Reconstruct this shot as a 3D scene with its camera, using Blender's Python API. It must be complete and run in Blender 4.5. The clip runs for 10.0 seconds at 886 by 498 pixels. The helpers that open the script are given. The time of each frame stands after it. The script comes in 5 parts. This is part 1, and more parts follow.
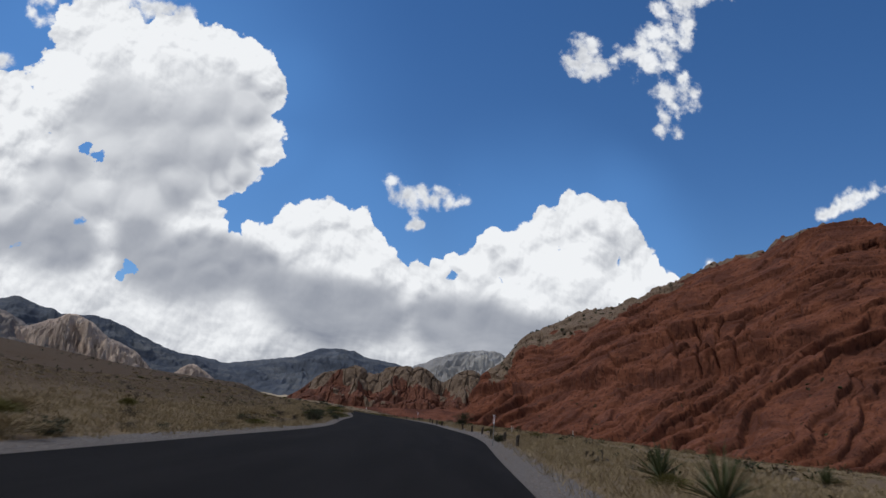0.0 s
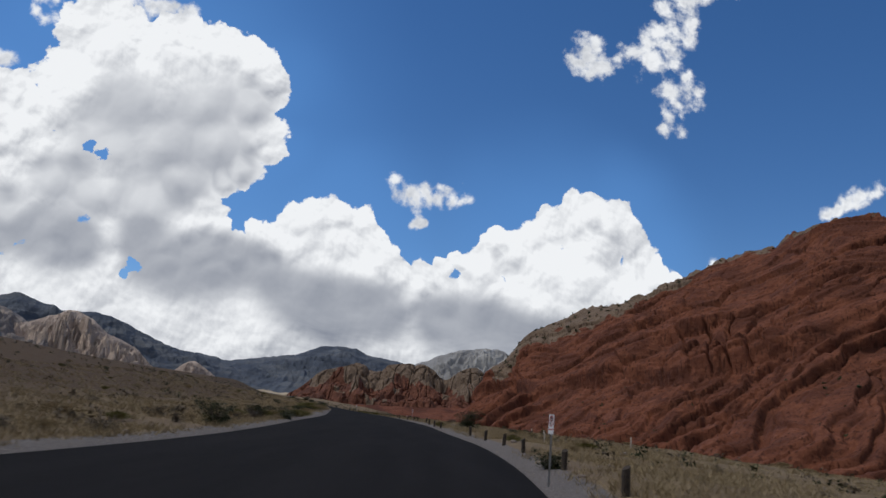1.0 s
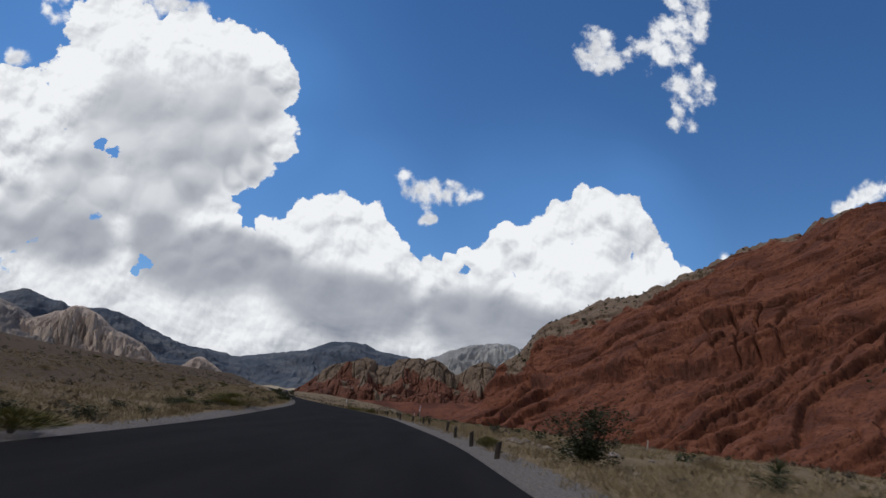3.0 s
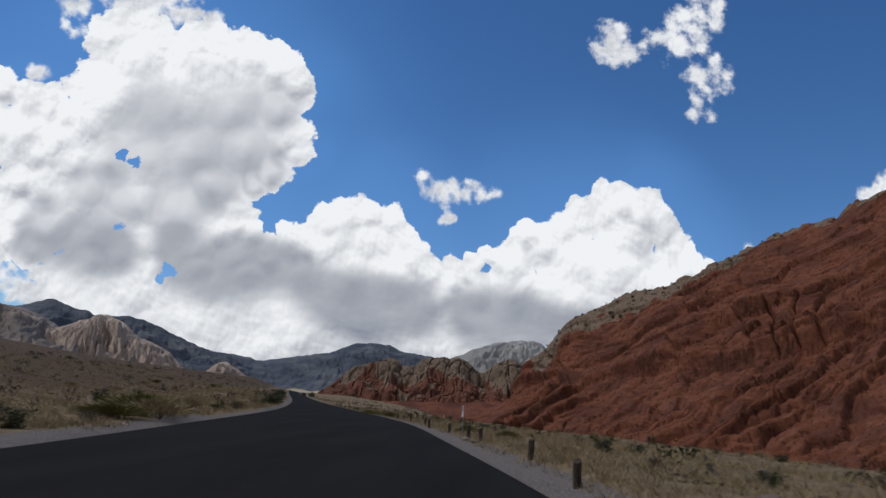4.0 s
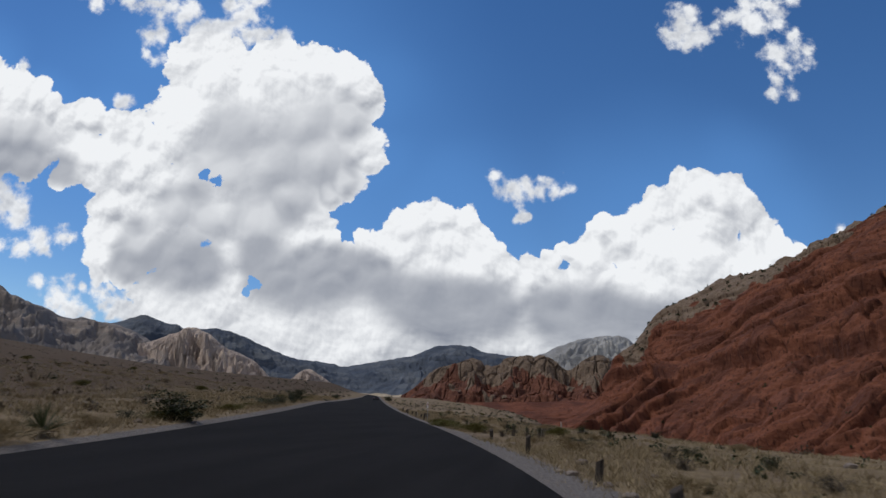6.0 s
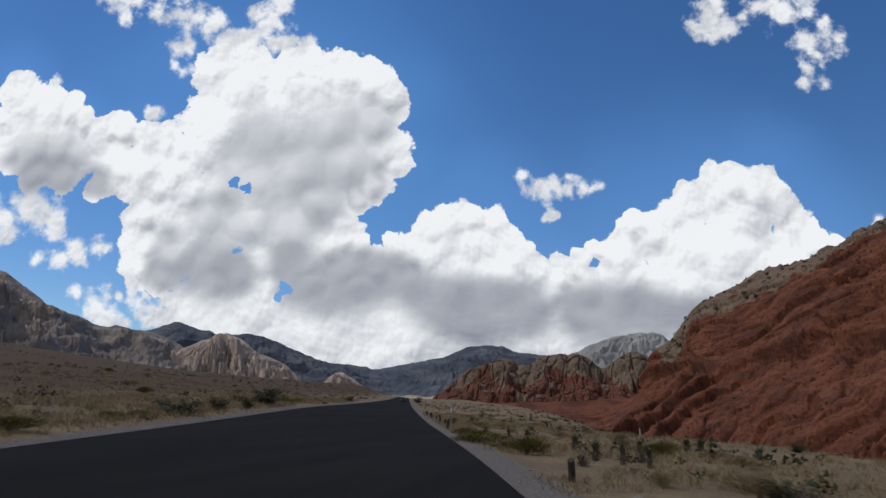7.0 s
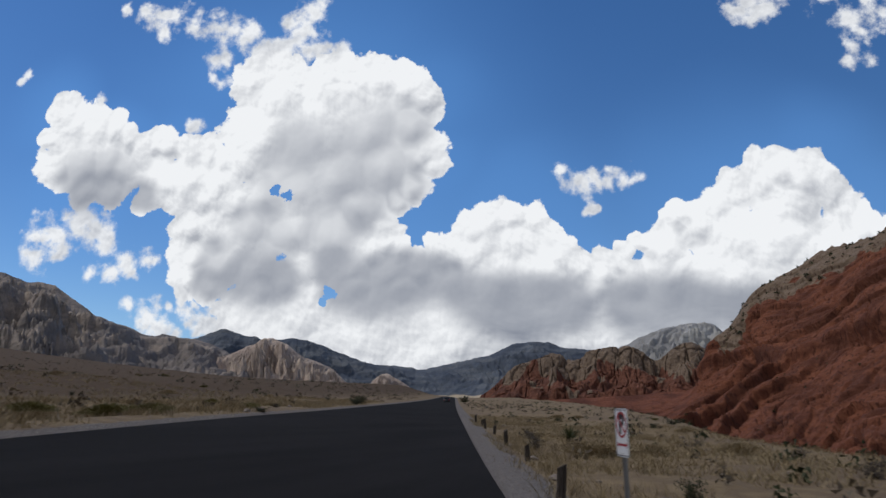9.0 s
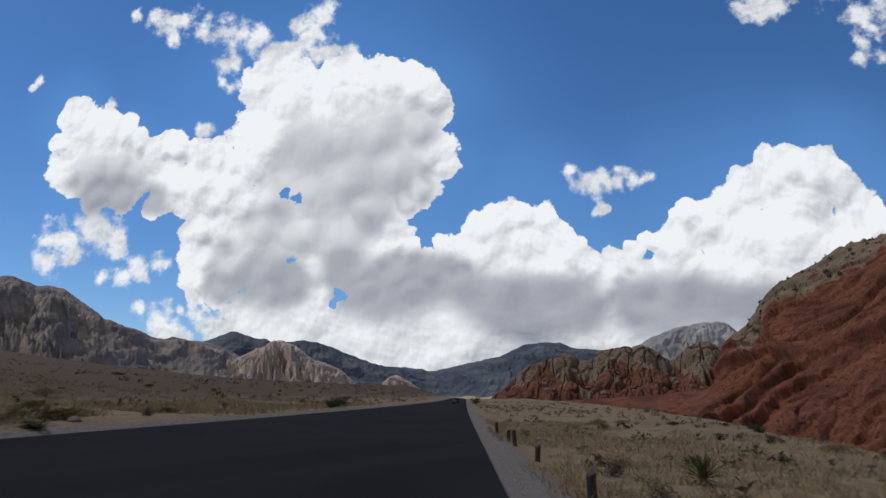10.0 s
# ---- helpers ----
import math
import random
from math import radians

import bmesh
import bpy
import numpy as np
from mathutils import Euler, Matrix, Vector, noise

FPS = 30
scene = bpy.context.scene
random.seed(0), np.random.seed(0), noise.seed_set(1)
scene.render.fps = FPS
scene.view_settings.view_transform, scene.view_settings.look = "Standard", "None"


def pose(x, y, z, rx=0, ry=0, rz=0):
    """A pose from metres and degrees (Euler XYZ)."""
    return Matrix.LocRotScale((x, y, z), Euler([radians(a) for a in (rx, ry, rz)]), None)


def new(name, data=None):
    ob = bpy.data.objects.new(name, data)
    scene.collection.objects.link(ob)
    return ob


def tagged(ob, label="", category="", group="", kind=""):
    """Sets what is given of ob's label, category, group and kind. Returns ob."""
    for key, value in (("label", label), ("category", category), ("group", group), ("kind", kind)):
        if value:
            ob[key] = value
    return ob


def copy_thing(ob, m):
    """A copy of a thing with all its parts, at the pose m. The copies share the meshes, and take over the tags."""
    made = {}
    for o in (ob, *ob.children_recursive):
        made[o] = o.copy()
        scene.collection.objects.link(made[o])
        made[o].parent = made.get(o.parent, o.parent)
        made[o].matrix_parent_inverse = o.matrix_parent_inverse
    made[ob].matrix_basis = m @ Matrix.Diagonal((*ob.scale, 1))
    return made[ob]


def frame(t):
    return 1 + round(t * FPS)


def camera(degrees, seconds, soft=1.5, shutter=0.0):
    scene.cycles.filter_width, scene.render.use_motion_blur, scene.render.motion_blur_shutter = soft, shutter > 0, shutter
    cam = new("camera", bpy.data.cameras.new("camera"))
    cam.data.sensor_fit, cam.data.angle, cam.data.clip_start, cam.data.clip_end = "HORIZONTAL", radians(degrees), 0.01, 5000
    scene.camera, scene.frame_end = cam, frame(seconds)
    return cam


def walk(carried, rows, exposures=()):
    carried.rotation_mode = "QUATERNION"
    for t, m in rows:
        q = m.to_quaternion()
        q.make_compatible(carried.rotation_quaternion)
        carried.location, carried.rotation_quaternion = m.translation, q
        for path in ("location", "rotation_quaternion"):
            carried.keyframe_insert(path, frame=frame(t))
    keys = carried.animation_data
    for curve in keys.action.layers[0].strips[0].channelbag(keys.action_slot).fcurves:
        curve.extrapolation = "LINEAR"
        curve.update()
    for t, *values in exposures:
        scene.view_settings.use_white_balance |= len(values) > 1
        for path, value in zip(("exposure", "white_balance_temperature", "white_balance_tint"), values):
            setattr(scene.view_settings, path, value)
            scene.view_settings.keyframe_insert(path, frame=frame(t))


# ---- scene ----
cam = camera(62.19, 10.0, soft=1.5, shutter=0.2)
PATH = [
    (0, 0, 0, 1.4, 102.64, -4.86, -1.08),
    (0.5, 0.34, 11.07, 1.4, 102.58, -4.95, -1),
    (1, 0.71, 22.7, 1.4, 102.51, -5.06, -0.88),
    (1.5, 1.09, 33.12, 1.4, 102.44, -5.16, -0.76),
    (2, 1.24, 43.18, 1.4, 102.33, -5.24, -0.62),
    (3.5, -1.03, 74.84, 1.4, 102.02, -4.38, 0.65),
    (4, -1.52, 85.44, 1.4, 101.93, -3.55, 1.85),
    (4.5, -2.07, 94.91, 1.4, 101.85, -2.92, 3.41),
    (5, -2.96, 104.75, 1.4, 101.76, -2.46, 5.25),
    (5.5, -4.19, 113.85, 1.4, 101.72, -2.11, 6.86),
    (7, -7.74, 140.61, 1.4, 101.76, -0.69, 10.82),
    (7.5, -9.45, 149.18, 1.4, 101.75, -0.26, 11.86),
    (8, -11.22, 157.77, 1.4, 101.69, 0.13, 12.83),
    (8.5, -13.17, 166.35, 1.4, 101.67, 0.6, 13.66),
    (9, -14.99, 174.25, 1.4, 101.71, 0.99, 14.43),
    (9.5, -16.95, 182.41, 1.4, 101.8, 1.24, 15),
    (10, -19.03, 190.92, 1.4, 101.84, 1.28, 15.26),
]
walk(cam, [(t, pose(*p)) for t, *p in PATH])

# ---- light ----
SUN_EL, SUN_AZ = 56.0, -88.0          # degrees up, degrees right of +y
world = bpy.data.worlds.new("sky")
scene.world = world
world.use_nodes = True
sun = new("sun", bpy.data.lights.new("sun", "SUN"))
sun.data.energy, sun.data.angle, sun.data.color = 1.5, radians(4), (1.0, 0.95, 0.88)
sun.rotation_euler = (radians(90 - SUN_EL), 0, radians(180 - SUN_AZ))
scene.view_settings.exposure = 0.0


# ---- node helpers ----
class Nodes:
    """Short calls for building a node tree."""

    def __init__(self, tree):
        self.tree = tree
        tree.nodes.clear()

    def add(self, kind, values=None, **settings):
        node = self.tree.nodes.new(kind)
        for key, value in settings.items():
            setattr(node, key, value)
        for key, value in (values or {}).items():
            if isinstance(value, bpy.types.NodeSocket):
                self.tree.links.new(value, node.inputs[key])
            else:
                node.inputs[key].default_value = value
        return node

    def math(self, op, a, b=0.0, c=0.0, clamp=False):
        return self.add("ShaderNodeMath", {0: a, 1: b, 2: c}, operation=op, use_clamp=clamp).outputs[0]

    def vec(self, op, a, b=(0, 0, 0)):
        node = self.add("ShaderNodeVectorMath", {0: a, 1: b}, operation=op)
        return node.outputs["Value"] if op in ("DISTANCE", "LENGTH", "DOT_PRODUCT") else node.outputs[0]

    def noise(self, vector, scale, detail=5.0, rough=0.55, kind="FBM", distortion=0.0, colour=False):
        node = self.add("ShaderNodeTexNoise", {"Vector": vector, "Scale": scale, "Detail": detail, "Roughness": rough, "Distortion": distortion})
        return node.outputs["Color" if colour else "Fac"]

    def ramp(self, x, lo, hi, a=0.0, b=1.0, smooth=True):
        node = self.add("ShaderNodeMapRange", {"Value": x, "From Min": lo, "From Max": hi, "To Min": a, "To Max": b})
        node.interpolation_type = "SMOOTHSTEP" if smooth else "LINEAR"
        return node.outputs[0]

    def mix(self, fac, a, b, kind="MIX"):
        node = self.tree.nodes.new("ShaderNodeMix")
        node.data_type, node.blend_type = "RGBA", kind
        for key, value in ((0, fac), (6, a), (7, b)):
            if isinstance(value, bpy.types.NodeSocket):
                self.tree.links.new(value, node.inputs[key])
            else:
                node.inputs[key].default_value = (*value, 1) if isinstance(value, tuple) else value
        return node.outputs[2]


# ---- sky ----
# Cumulus lobes: across, up and radius, as tangents from a level view turned 7 degrees to the left.
TOWER = [
    (-0.415, 0.487, 0.040), (-0.369, 0.467, 0.052), (-0.308, 0.464, 0.048), (-0.257, 0.466, 0.045), (-0.223, 0.469, 0.034), (-0.180, 0.462, 0.035), (-0.159, 0.443, 0.030),
    (-0.171, 0.400, 0.043), (-0.238, 0.398, 0.067), (-0.323, 0.393, 0.077), (-0.401, 0.396, 0.056), (-0.425, 0.362, 0.039), (-0.286, 0.322, 0.075), (-0.212, 0.337, 0.058),
    (-0.162, 0.356, 0.041), (-0.133, 0.338, 0.023), (-0.150, 0.364, 0.033), (-0.170, 0.310, 0.029), (-0.194, 0.294, 0.026), (-0.252, 0.279, 0.049), (-0.336, 0.307, 0.059),
    (-0.387, 0.308, 0.047), (-0.438, 0.301, 0.039), (-0.479, 0.264, 0.039),
]
TOWER_FOOT = [
    (-0.505, 0.265, 0.029), (-0.419, 0.258, 0.051), (-0.351, 0.248, 0.050), (-0.284, 0.238, 0.049), (-0.218, 0.253, 0.025), (-0.210, 0.232, 0.028), (-0.230, 0.220, 0.028),
    (-0.193, 0.219, 0.021), (-0.501, 0.218, 0.036), (-0.458, 0.209, 0.042), (-0.507, 0.185, 0.027), (-0.398, 0.199, 0.046), (-0.464, 0.176, 0.025), (-0.331, 0.194, 0.037),
    (-0.355, 0.174, 0.033), (-0.396, 0.162, 0.028), (-0.314, 0.165, 0.023), (-0.258, 0.196, 0.041), (-0.201, 0.187, 0.036), (-0.249, 0.168, 0.032), (-0.184, 0.162, 0.032),
]
ARM = [
    (-0.726, 0.461, 0.022), (-0.709, 0.437, 0.033), (-0.735, 0.419, 0.019), (-0.672, 0.430, 0.037), (-0.639, 0.424, 0.027), (-0.610, 0.405, 0.020), (-0.729, 0.369, 0.033),
    (-0.693, 0.372, 0.046), (-0.648, 0.375, 0.045), (-0.610, 0.360, 0.045), (-0.679, 0.331, 0.029), (-0.634, 0.325, 0.030), (-0.585, 0.377, 0.029), (-0.568, 0.390, 0.022),
    (-0.546, 0.389, 0.025), (-0.514, 0.379, 0.027), (-0.483, 0.377, 0.023), (-0.464, 0.368, 0.019), (-0.555, 0.340, 0.039), (-0.511, 0.339, 0.039), (-0.466, 0.333, 0.038),
    (-0.569, 0.306, 0.025), (-0.534, 0.304, 0.026), (-0.500, 0.312, 0.026),
]
MIDDLE = [
    (-0.033, 0.252, 0.032), (-0.061, 0.252, 0.033), (-0.085, 0.245, 0.027), (-0.002, 0.247, 0.028), (0.013, 0.226, 0.025), (-0.026, 0.215, 0.043), (-0.089, 0.208, 0.039),
    (-0.133, 0.201, 0.027), (-0.113, 0.209, 0.029), (0.028, 0.198, 0.031), (0.054, 0.178, 0.024), (0.004, 0.175, 0.046), (-0.058, 0.168, 0.047), (-0.121, 0.169, 0.043),
    (0.065, 0.150, 0.030), (-0.168, 0.186, 0.032), (-0.141, 0.218, 0.018),
]
RIGHT = [
    (0.195, 0.249, 0.017), (0.183, 0.242, 0.015), (0.140, 0.219, 0.014), (0.151, 0.211, 0.018), (0.124, 0.204, 0.018), (0.101, 0.188, 0.021), (0.085, 0.173, 0.017),
    (0.174, 0.210, 0.030), (0.213, 0.233, 0.030), (0.244, 0.256, 0.031), (0.275, 0.275, 0.031), (0.306, 0.290, 0.030), (0.333, 0.301, 0.024), (0.366, 0.292, 0.029),
    (0.383, 0.283, 0.025), (0.393, 0.267, 0.025), (0.405, 0.243, 0.029), (0.424, 0.220, 0.027), (0.333, 0.253, 0.044), (0.256, 0.208, 0.051), (0.328, 0.199, 0.058),
    (0.393, 0.197, 0.043), (0.178, 0.163, 0.044), (0.118, 0.157, 0.037), (0.445, 0.211, 0.021), (0.467, 0.218, 0.014), (0.252, 0.154, 0.051),
]
WISPS = [
    (-0.564, 0.575, 0.015), (-0.563, 0.600, 0.020), (-0.540, 0.598, 0.026), (-0.511, 0.582, 0.026), (-0.483, 0.576, 0.024), (-0.451, 0.574, 0.025), (-0.428, 0.558, 0.025),
    (-0.408, 0.538, 0.021), (-0.587, 0.611, 0.015), (-0.386, 0.528, 0.023), (-0.364, 0.531, 0.025), (-0.347, 0.549, 0.025), (-0.330, 0.562, 0.023), (-0.317, 0.580, 0.021),
    (-0.309, 0.594, 0.018), (-0.337, 0.525, 0.023), (-0.311, 0.528, 0.016), (-0.280, 0.522, 0.012), (-0.356, 0.568, 0.016), (-0.470, 0.518, 0.016), (-0.457, 0.522, 0.014),
    (-0.477, 0.495, 0.011), (-0.468, 0.485, 0.013), (-0.450, 0.489, 0.016), (-0.625, 0.621, 0.013),
]
LOW = [
    (-0.752, 0.259, 0.033), (-0.716, 0.262, 0.032), (-0.681, 0.270, 0.025), (-0.654, 0.260, 0.023), (-0.634, 0.243, 0.021), (-0.701, 0.288, 0.013), (-0.752, 0.224, 0.023),
    (-0.713, 0.232, 0.016), (-0.656, 0.196, 0.014), (-0.629, 0.192, 0.016), (-0.604, 0.204, 0.019), (-0.594, 0.187, 0.012), (-0.568, 0.210, 0.017), (-0.552, 0.209, 0.010),
    (-0.547, 0.147, 0.012), (-0.530, 0.144, 0.007), (-0.503, 0.136, 0.017), (-0.509, 0.152, 0.008), (-0.488, 0.152, 0.007), (-0.588, 0.133, 0.012), (-0.566, 0.124, 0.020),
    (-0.544, 0.113, 0.019), (-0.522, 0.106, 0.010), (-0.473, 0.119, 0.020), (-0.456, 0.111, 0.018), (-0.488, 0.105, 0.008), (-0.434, 0.106, 0.012), (-0.506, 0.421, 0.013),
    (-0.785, 0.525, 0.011), (-0.798, 0.516, 0.008), (-0.662, 0.467, 0.011),
]
SMALL = [
    (0.040, 0.310, 0.011), (0.059, 0.300, 0.014), (0.073, 0.290, 0.014), (0.091, 0.305, 0.013), (0.110, 0.313, 0.015), (0.124, 0.316, 0.013), (0.135, 0.300, 0.015),
    (0.113, 0.295, 0.015), (0.145, 0.299, 0.010), (0.093, 0.291, 0.011), (0.078, 0.260, 0.010), (0.069, 0.257, 0.006), (0.088, 0.262, 0.006),
]
HIGH = [
    (0.300, 0.535, 0.017), (0.313, 0.554, 0.021), (0.330, 0.560, 0.019), (0.339, 0.533, 0.017), (0.322, 0.523, 0.012), (0.361, 0.553, 0.012), (0.383, 0.565, 0.021),
    (0.404, 0.557, 0.025), (0.422, 0.549, 0.021), (0.400, 0.580, 0.019), (0.423, 0.601, 0.023), (0.449, 0.613, 0.025), (0.444, 0.584, 0.023), (0.471, 0.600, 0.020),
    (0.452, 0.561, 0.021), (0.481, 0.625, 0.022), (0.469, 0.535, 0.021), (0.455, 0.511, 0.023), (0.486, 0.513, 0.025), (0.464, 0.488, 0.019), (0.446, 0.464, 0.016),
    (0.437, 0.446, 0.012), (0.467, 0.444, 0.011), (0.499, 0.509, 0.014), (0.478, 0.545, 0.014),
]
ASIDE = [
    (0.746, 0.370, 0.017), (0.765, 0.382, 0.021), (0.790, 0.394, 0.018), (0.702, 0.347, 0.013), (0.721, 0.354, 0.011), (0.515, 0.246, 0.012), (0.436, 0.643, 0.023),
    (0.464, 0.668, 0.025), (0.502, 0.690, 0.025), (0.540, 0.706, 0.022),
]
BAND = [
    (-0.400, 0.127, 0.048), (-0.332, 0.101, 0.060), (-0.243, 0.097, 0.067), (-0.155, 0.087, 0.069), (-0.070, 0.076, 0.068), (0.013, 0.073, 0.066),
    (0.095, 0.078, 0.062), (0.174, 0.075, 0.054), (-0.275, 0.134, 0.036), (-0.162, 0.133, 0.047),
    (0.245, 0.075, 0.060), (0.310, 0.090, 0.065), (0.375, 0.100, 0.060), (0.430, 0.140, 0.050),
]

w = Nodes(world.node_tree)
sky = w.add("ShaderNodeTexSky", sky_type="NISHITA", sun_disc=False, sun_elevation=radians(SUN_EL), sun_rotation=radians(SUN_AZ))
sky.altitude, sky.air_density, sky.dust_density, sky.ozone_density = 1300, 1.0, 0.3, 2.5
way = w.add("ShaderNodeTexCoord").outputs["Generated"]
c7, s7 = math.cos(radians(7)), math.sin(radians(7))
ahead = w.vec("DOT_PRODUCT", way, (-s7, c7, 0))
across = w.vec("DOT_PRODUCT", way, (c7, s7, 0))
up = w.add("ShaderNodeSeparateXYZ", {0: way}).outputs[2]
depth = w.math("MAXIMUM", ahead, 0.12)
flat_uv = w.add("ShaderNodeCombineXYZ", {0: w.math("DIVIDE", across, depth), 1: w.math("DIVIDE", up, depth)}).outputs[0]
# ragged, billowing outlines
turbulence = w.vec("SUBTRACT", w.noise(flat_uv, 11.0, 3.0, 0.5, colour=True), (0.5, 0.5, 0.5))
drift = w.vec("SUBTRACT", w.noise(flat_uv, 7.0, 1.0, 0.4, colour=True), (0.5, 0.5, 0.5))


def stirred(amount, by=None):
    """The sky's measure, stirred by turbulence of the given reach."""
    push = w.vec("MULTIPLY", by or turbulence, (amount, amount, 0))
    return w.vec("MULTIPLY", w.vec("ADD", flat_uv, push), (1, 1, 0))


def lobes(place, groups, grow=1.0, soft=0.25):
    """The nearest lobe's depth at a place: 1 at its heart, 0 at its rim."""
    most = None
    for x, y, r in (lobe for group in groups for lobe in group):
        d = w.vec("DISTANCE", place, (x, y, 0))
        d = w.math("MULTIPLY_ADD", d, -1.0 / (r * grow), 1.0)
        most = d if most is None else w.math("SMOOTH_MAX", most, d, soft)
    return most


def billow(place, scale, detail=3.0, rough=0.6, smoothness=0.12):
    """Rounded heads, as of a cauliflower: high on each head, low in the creases."""
    node = w.add("ShaderNodeTexVoronoi", {"Vector": place, "Scale": scale, "Detail": detail, "Roughness": rough, "Lacunarity": 2.15, "Smoothness": smoothness}, feature="SMOOTH_F1")
    mean = 0.37 * sum(rough ** k for k in range(int(detail) + 1))
    return w.math("SUBTRACT", mean, node.outputs["Distance"])


HEADS = (TOWER, TOWER_FOOT, ARM, MIDDLE, RIGHT)
TOWARDS_SUN = (-0.45, 0.89)
warped = stirred(0.05)
slow = stirred(0.06, drift)
massive = lobes(warped, HEADS, 1.06, 0.12)
shelf = lobes(warped, (BAND,), 1.2, 0.4)
thin = lobes(warped, (WISPS, LOW, SMALL, HIGH, ASIDE), 1.6, 0.4)
gaps = None
for hx, hy, hr in ((-0.367, 0.314, 0.008), (-0.352, 0.304, 0.008), (-0.290, 0.152, 0.010)):
    gap = w.math("MULTIPLY_ADD", w.vec("DISTANCE", stirred(0.05), (hx, hy, 0)), 0.5 / hr, -0.5)
    gaps = gap if gaps is None else w.math("MINIMUM", gaps, gap)
parts_uv = w.add("ShaderNodeSeparateXYZ", {0: warped})
sides = w.math("MULTIPLY_ADD", w.math("ABSOLUTE", w.math("ADD", parts_uv.outputs[0], -0.02)), -7.0, 2.9)
deck = w.math("MINIMUM", w.math("MULTIPLY_ADD", parts_uv.outputs[1], -14.0, 2.15), w.math("MINIMUM", sides, 0.6))
shelf = w.math("MAXIMUM", shelf, deck)
fine = w.noise(flat_uv, 42.0, 6.0, 0.62)
curdled = stirred(0.03)
heads = billow(curdled, 15.0, 4.0)
rim = w.math("MULTIPLY_ADD", heads, 0.5, w.math("MULTIPLY_ADD", fine, 0.35, 0.02))
solid = w.math("ADD", w.math("MAXIMUM", massive, shelf), rim)
solid = w.math("MINIMUM", solid, w.math("ADD", gaps, w.math("MULTIPLY_ADD", fine, 2.4, -1.1)))
frayed = w.math("ADD", thin, w.math("MULTIPLY_ADD", fine, 1.5, w.math("MULTIPLY_ADD", heads, 0.6, -0.88)))
mask = w.math("MAXIMUM", w.ramp(solid, -0.02, 0.09), w.ramp(frayed, -0.12, 0.5, 0.0, 0.97))
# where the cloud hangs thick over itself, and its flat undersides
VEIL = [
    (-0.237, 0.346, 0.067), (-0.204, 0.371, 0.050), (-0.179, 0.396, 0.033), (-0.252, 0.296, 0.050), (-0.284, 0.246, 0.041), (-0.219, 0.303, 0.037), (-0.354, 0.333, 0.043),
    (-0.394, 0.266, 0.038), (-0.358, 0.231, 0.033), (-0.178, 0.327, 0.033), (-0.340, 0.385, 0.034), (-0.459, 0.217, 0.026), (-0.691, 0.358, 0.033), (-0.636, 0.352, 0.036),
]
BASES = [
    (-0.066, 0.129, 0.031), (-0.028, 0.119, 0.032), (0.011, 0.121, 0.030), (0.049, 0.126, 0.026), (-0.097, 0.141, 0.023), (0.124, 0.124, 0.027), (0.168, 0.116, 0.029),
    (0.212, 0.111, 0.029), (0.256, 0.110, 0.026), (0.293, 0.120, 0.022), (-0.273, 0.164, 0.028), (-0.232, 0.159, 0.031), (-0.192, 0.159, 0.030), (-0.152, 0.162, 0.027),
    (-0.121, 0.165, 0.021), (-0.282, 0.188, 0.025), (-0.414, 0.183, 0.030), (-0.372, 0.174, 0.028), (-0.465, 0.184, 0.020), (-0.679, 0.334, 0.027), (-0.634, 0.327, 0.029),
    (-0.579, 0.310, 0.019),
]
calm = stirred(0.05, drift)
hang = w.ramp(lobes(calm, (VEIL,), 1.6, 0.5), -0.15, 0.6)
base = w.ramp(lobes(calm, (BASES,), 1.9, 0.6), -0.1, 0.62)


def facing(place, scale, step, detail, rough, smoothness):
    """How far a head's surface turns towards the sun: positive on its sunward flank, negative in its lee."""
    there = w.vec("ADD", place, (TOWARDS_SUN[0] * step, TOWARDS_SUN[1] * step, 0))
    return w.math("SUBTRACT", billow(place, scale, detail, rough, smoothness), billow(there, scale, detail, rough, smoothness))


above = lobes(w.vec("ADD", warped, (-0.008, 0.017, 0)), HEADS, 1.06, 0.12)
rise = w.math("MAXIMUM", w.math("MINIMUM", w.math("SUBTRACT", massive, above), 0.3), -0.45)
close = w.math("MAXIMUM", w.math("MINIMUM", facing(curdled, 14.0, 0.0065, 4.0, 0.5, 0.1), 0.14), -0.2)
broad = w.math("MAXIMUM", w.math("MINIMUM", facing(slow, 6.5, 0.02, 1.0, 0.4, 0.3), 0.2), -0.2)
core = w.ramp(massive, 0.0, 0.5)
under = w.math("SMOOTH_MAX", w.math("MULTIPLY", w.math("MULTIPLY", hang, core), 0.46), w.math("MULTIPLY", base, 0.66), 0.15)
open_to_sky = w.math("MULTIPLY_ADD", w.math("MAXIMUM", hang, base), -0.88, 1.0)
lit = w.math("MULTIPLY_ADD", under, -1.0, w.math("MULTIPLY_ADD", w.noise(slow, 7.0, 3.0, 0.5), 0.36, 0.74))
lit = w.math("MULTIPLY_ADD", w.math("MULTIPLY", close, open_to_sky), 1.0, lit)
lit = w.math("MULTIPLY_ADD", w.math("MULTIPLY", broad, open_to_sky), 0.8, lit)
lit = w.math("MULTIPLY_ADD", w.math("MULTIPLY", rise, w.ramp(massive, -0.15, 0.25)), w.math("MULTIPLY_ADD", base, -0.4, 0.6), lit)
lit = w.math("MULTIPLY_ADD", w.math("MULTIPLY", w.math("SUBTRACT", heads, 0.1), core), 0.03, lit)
height = w.add("ShaderNodeSeparateXYZ", {0: flat_uv}).outputs[1]
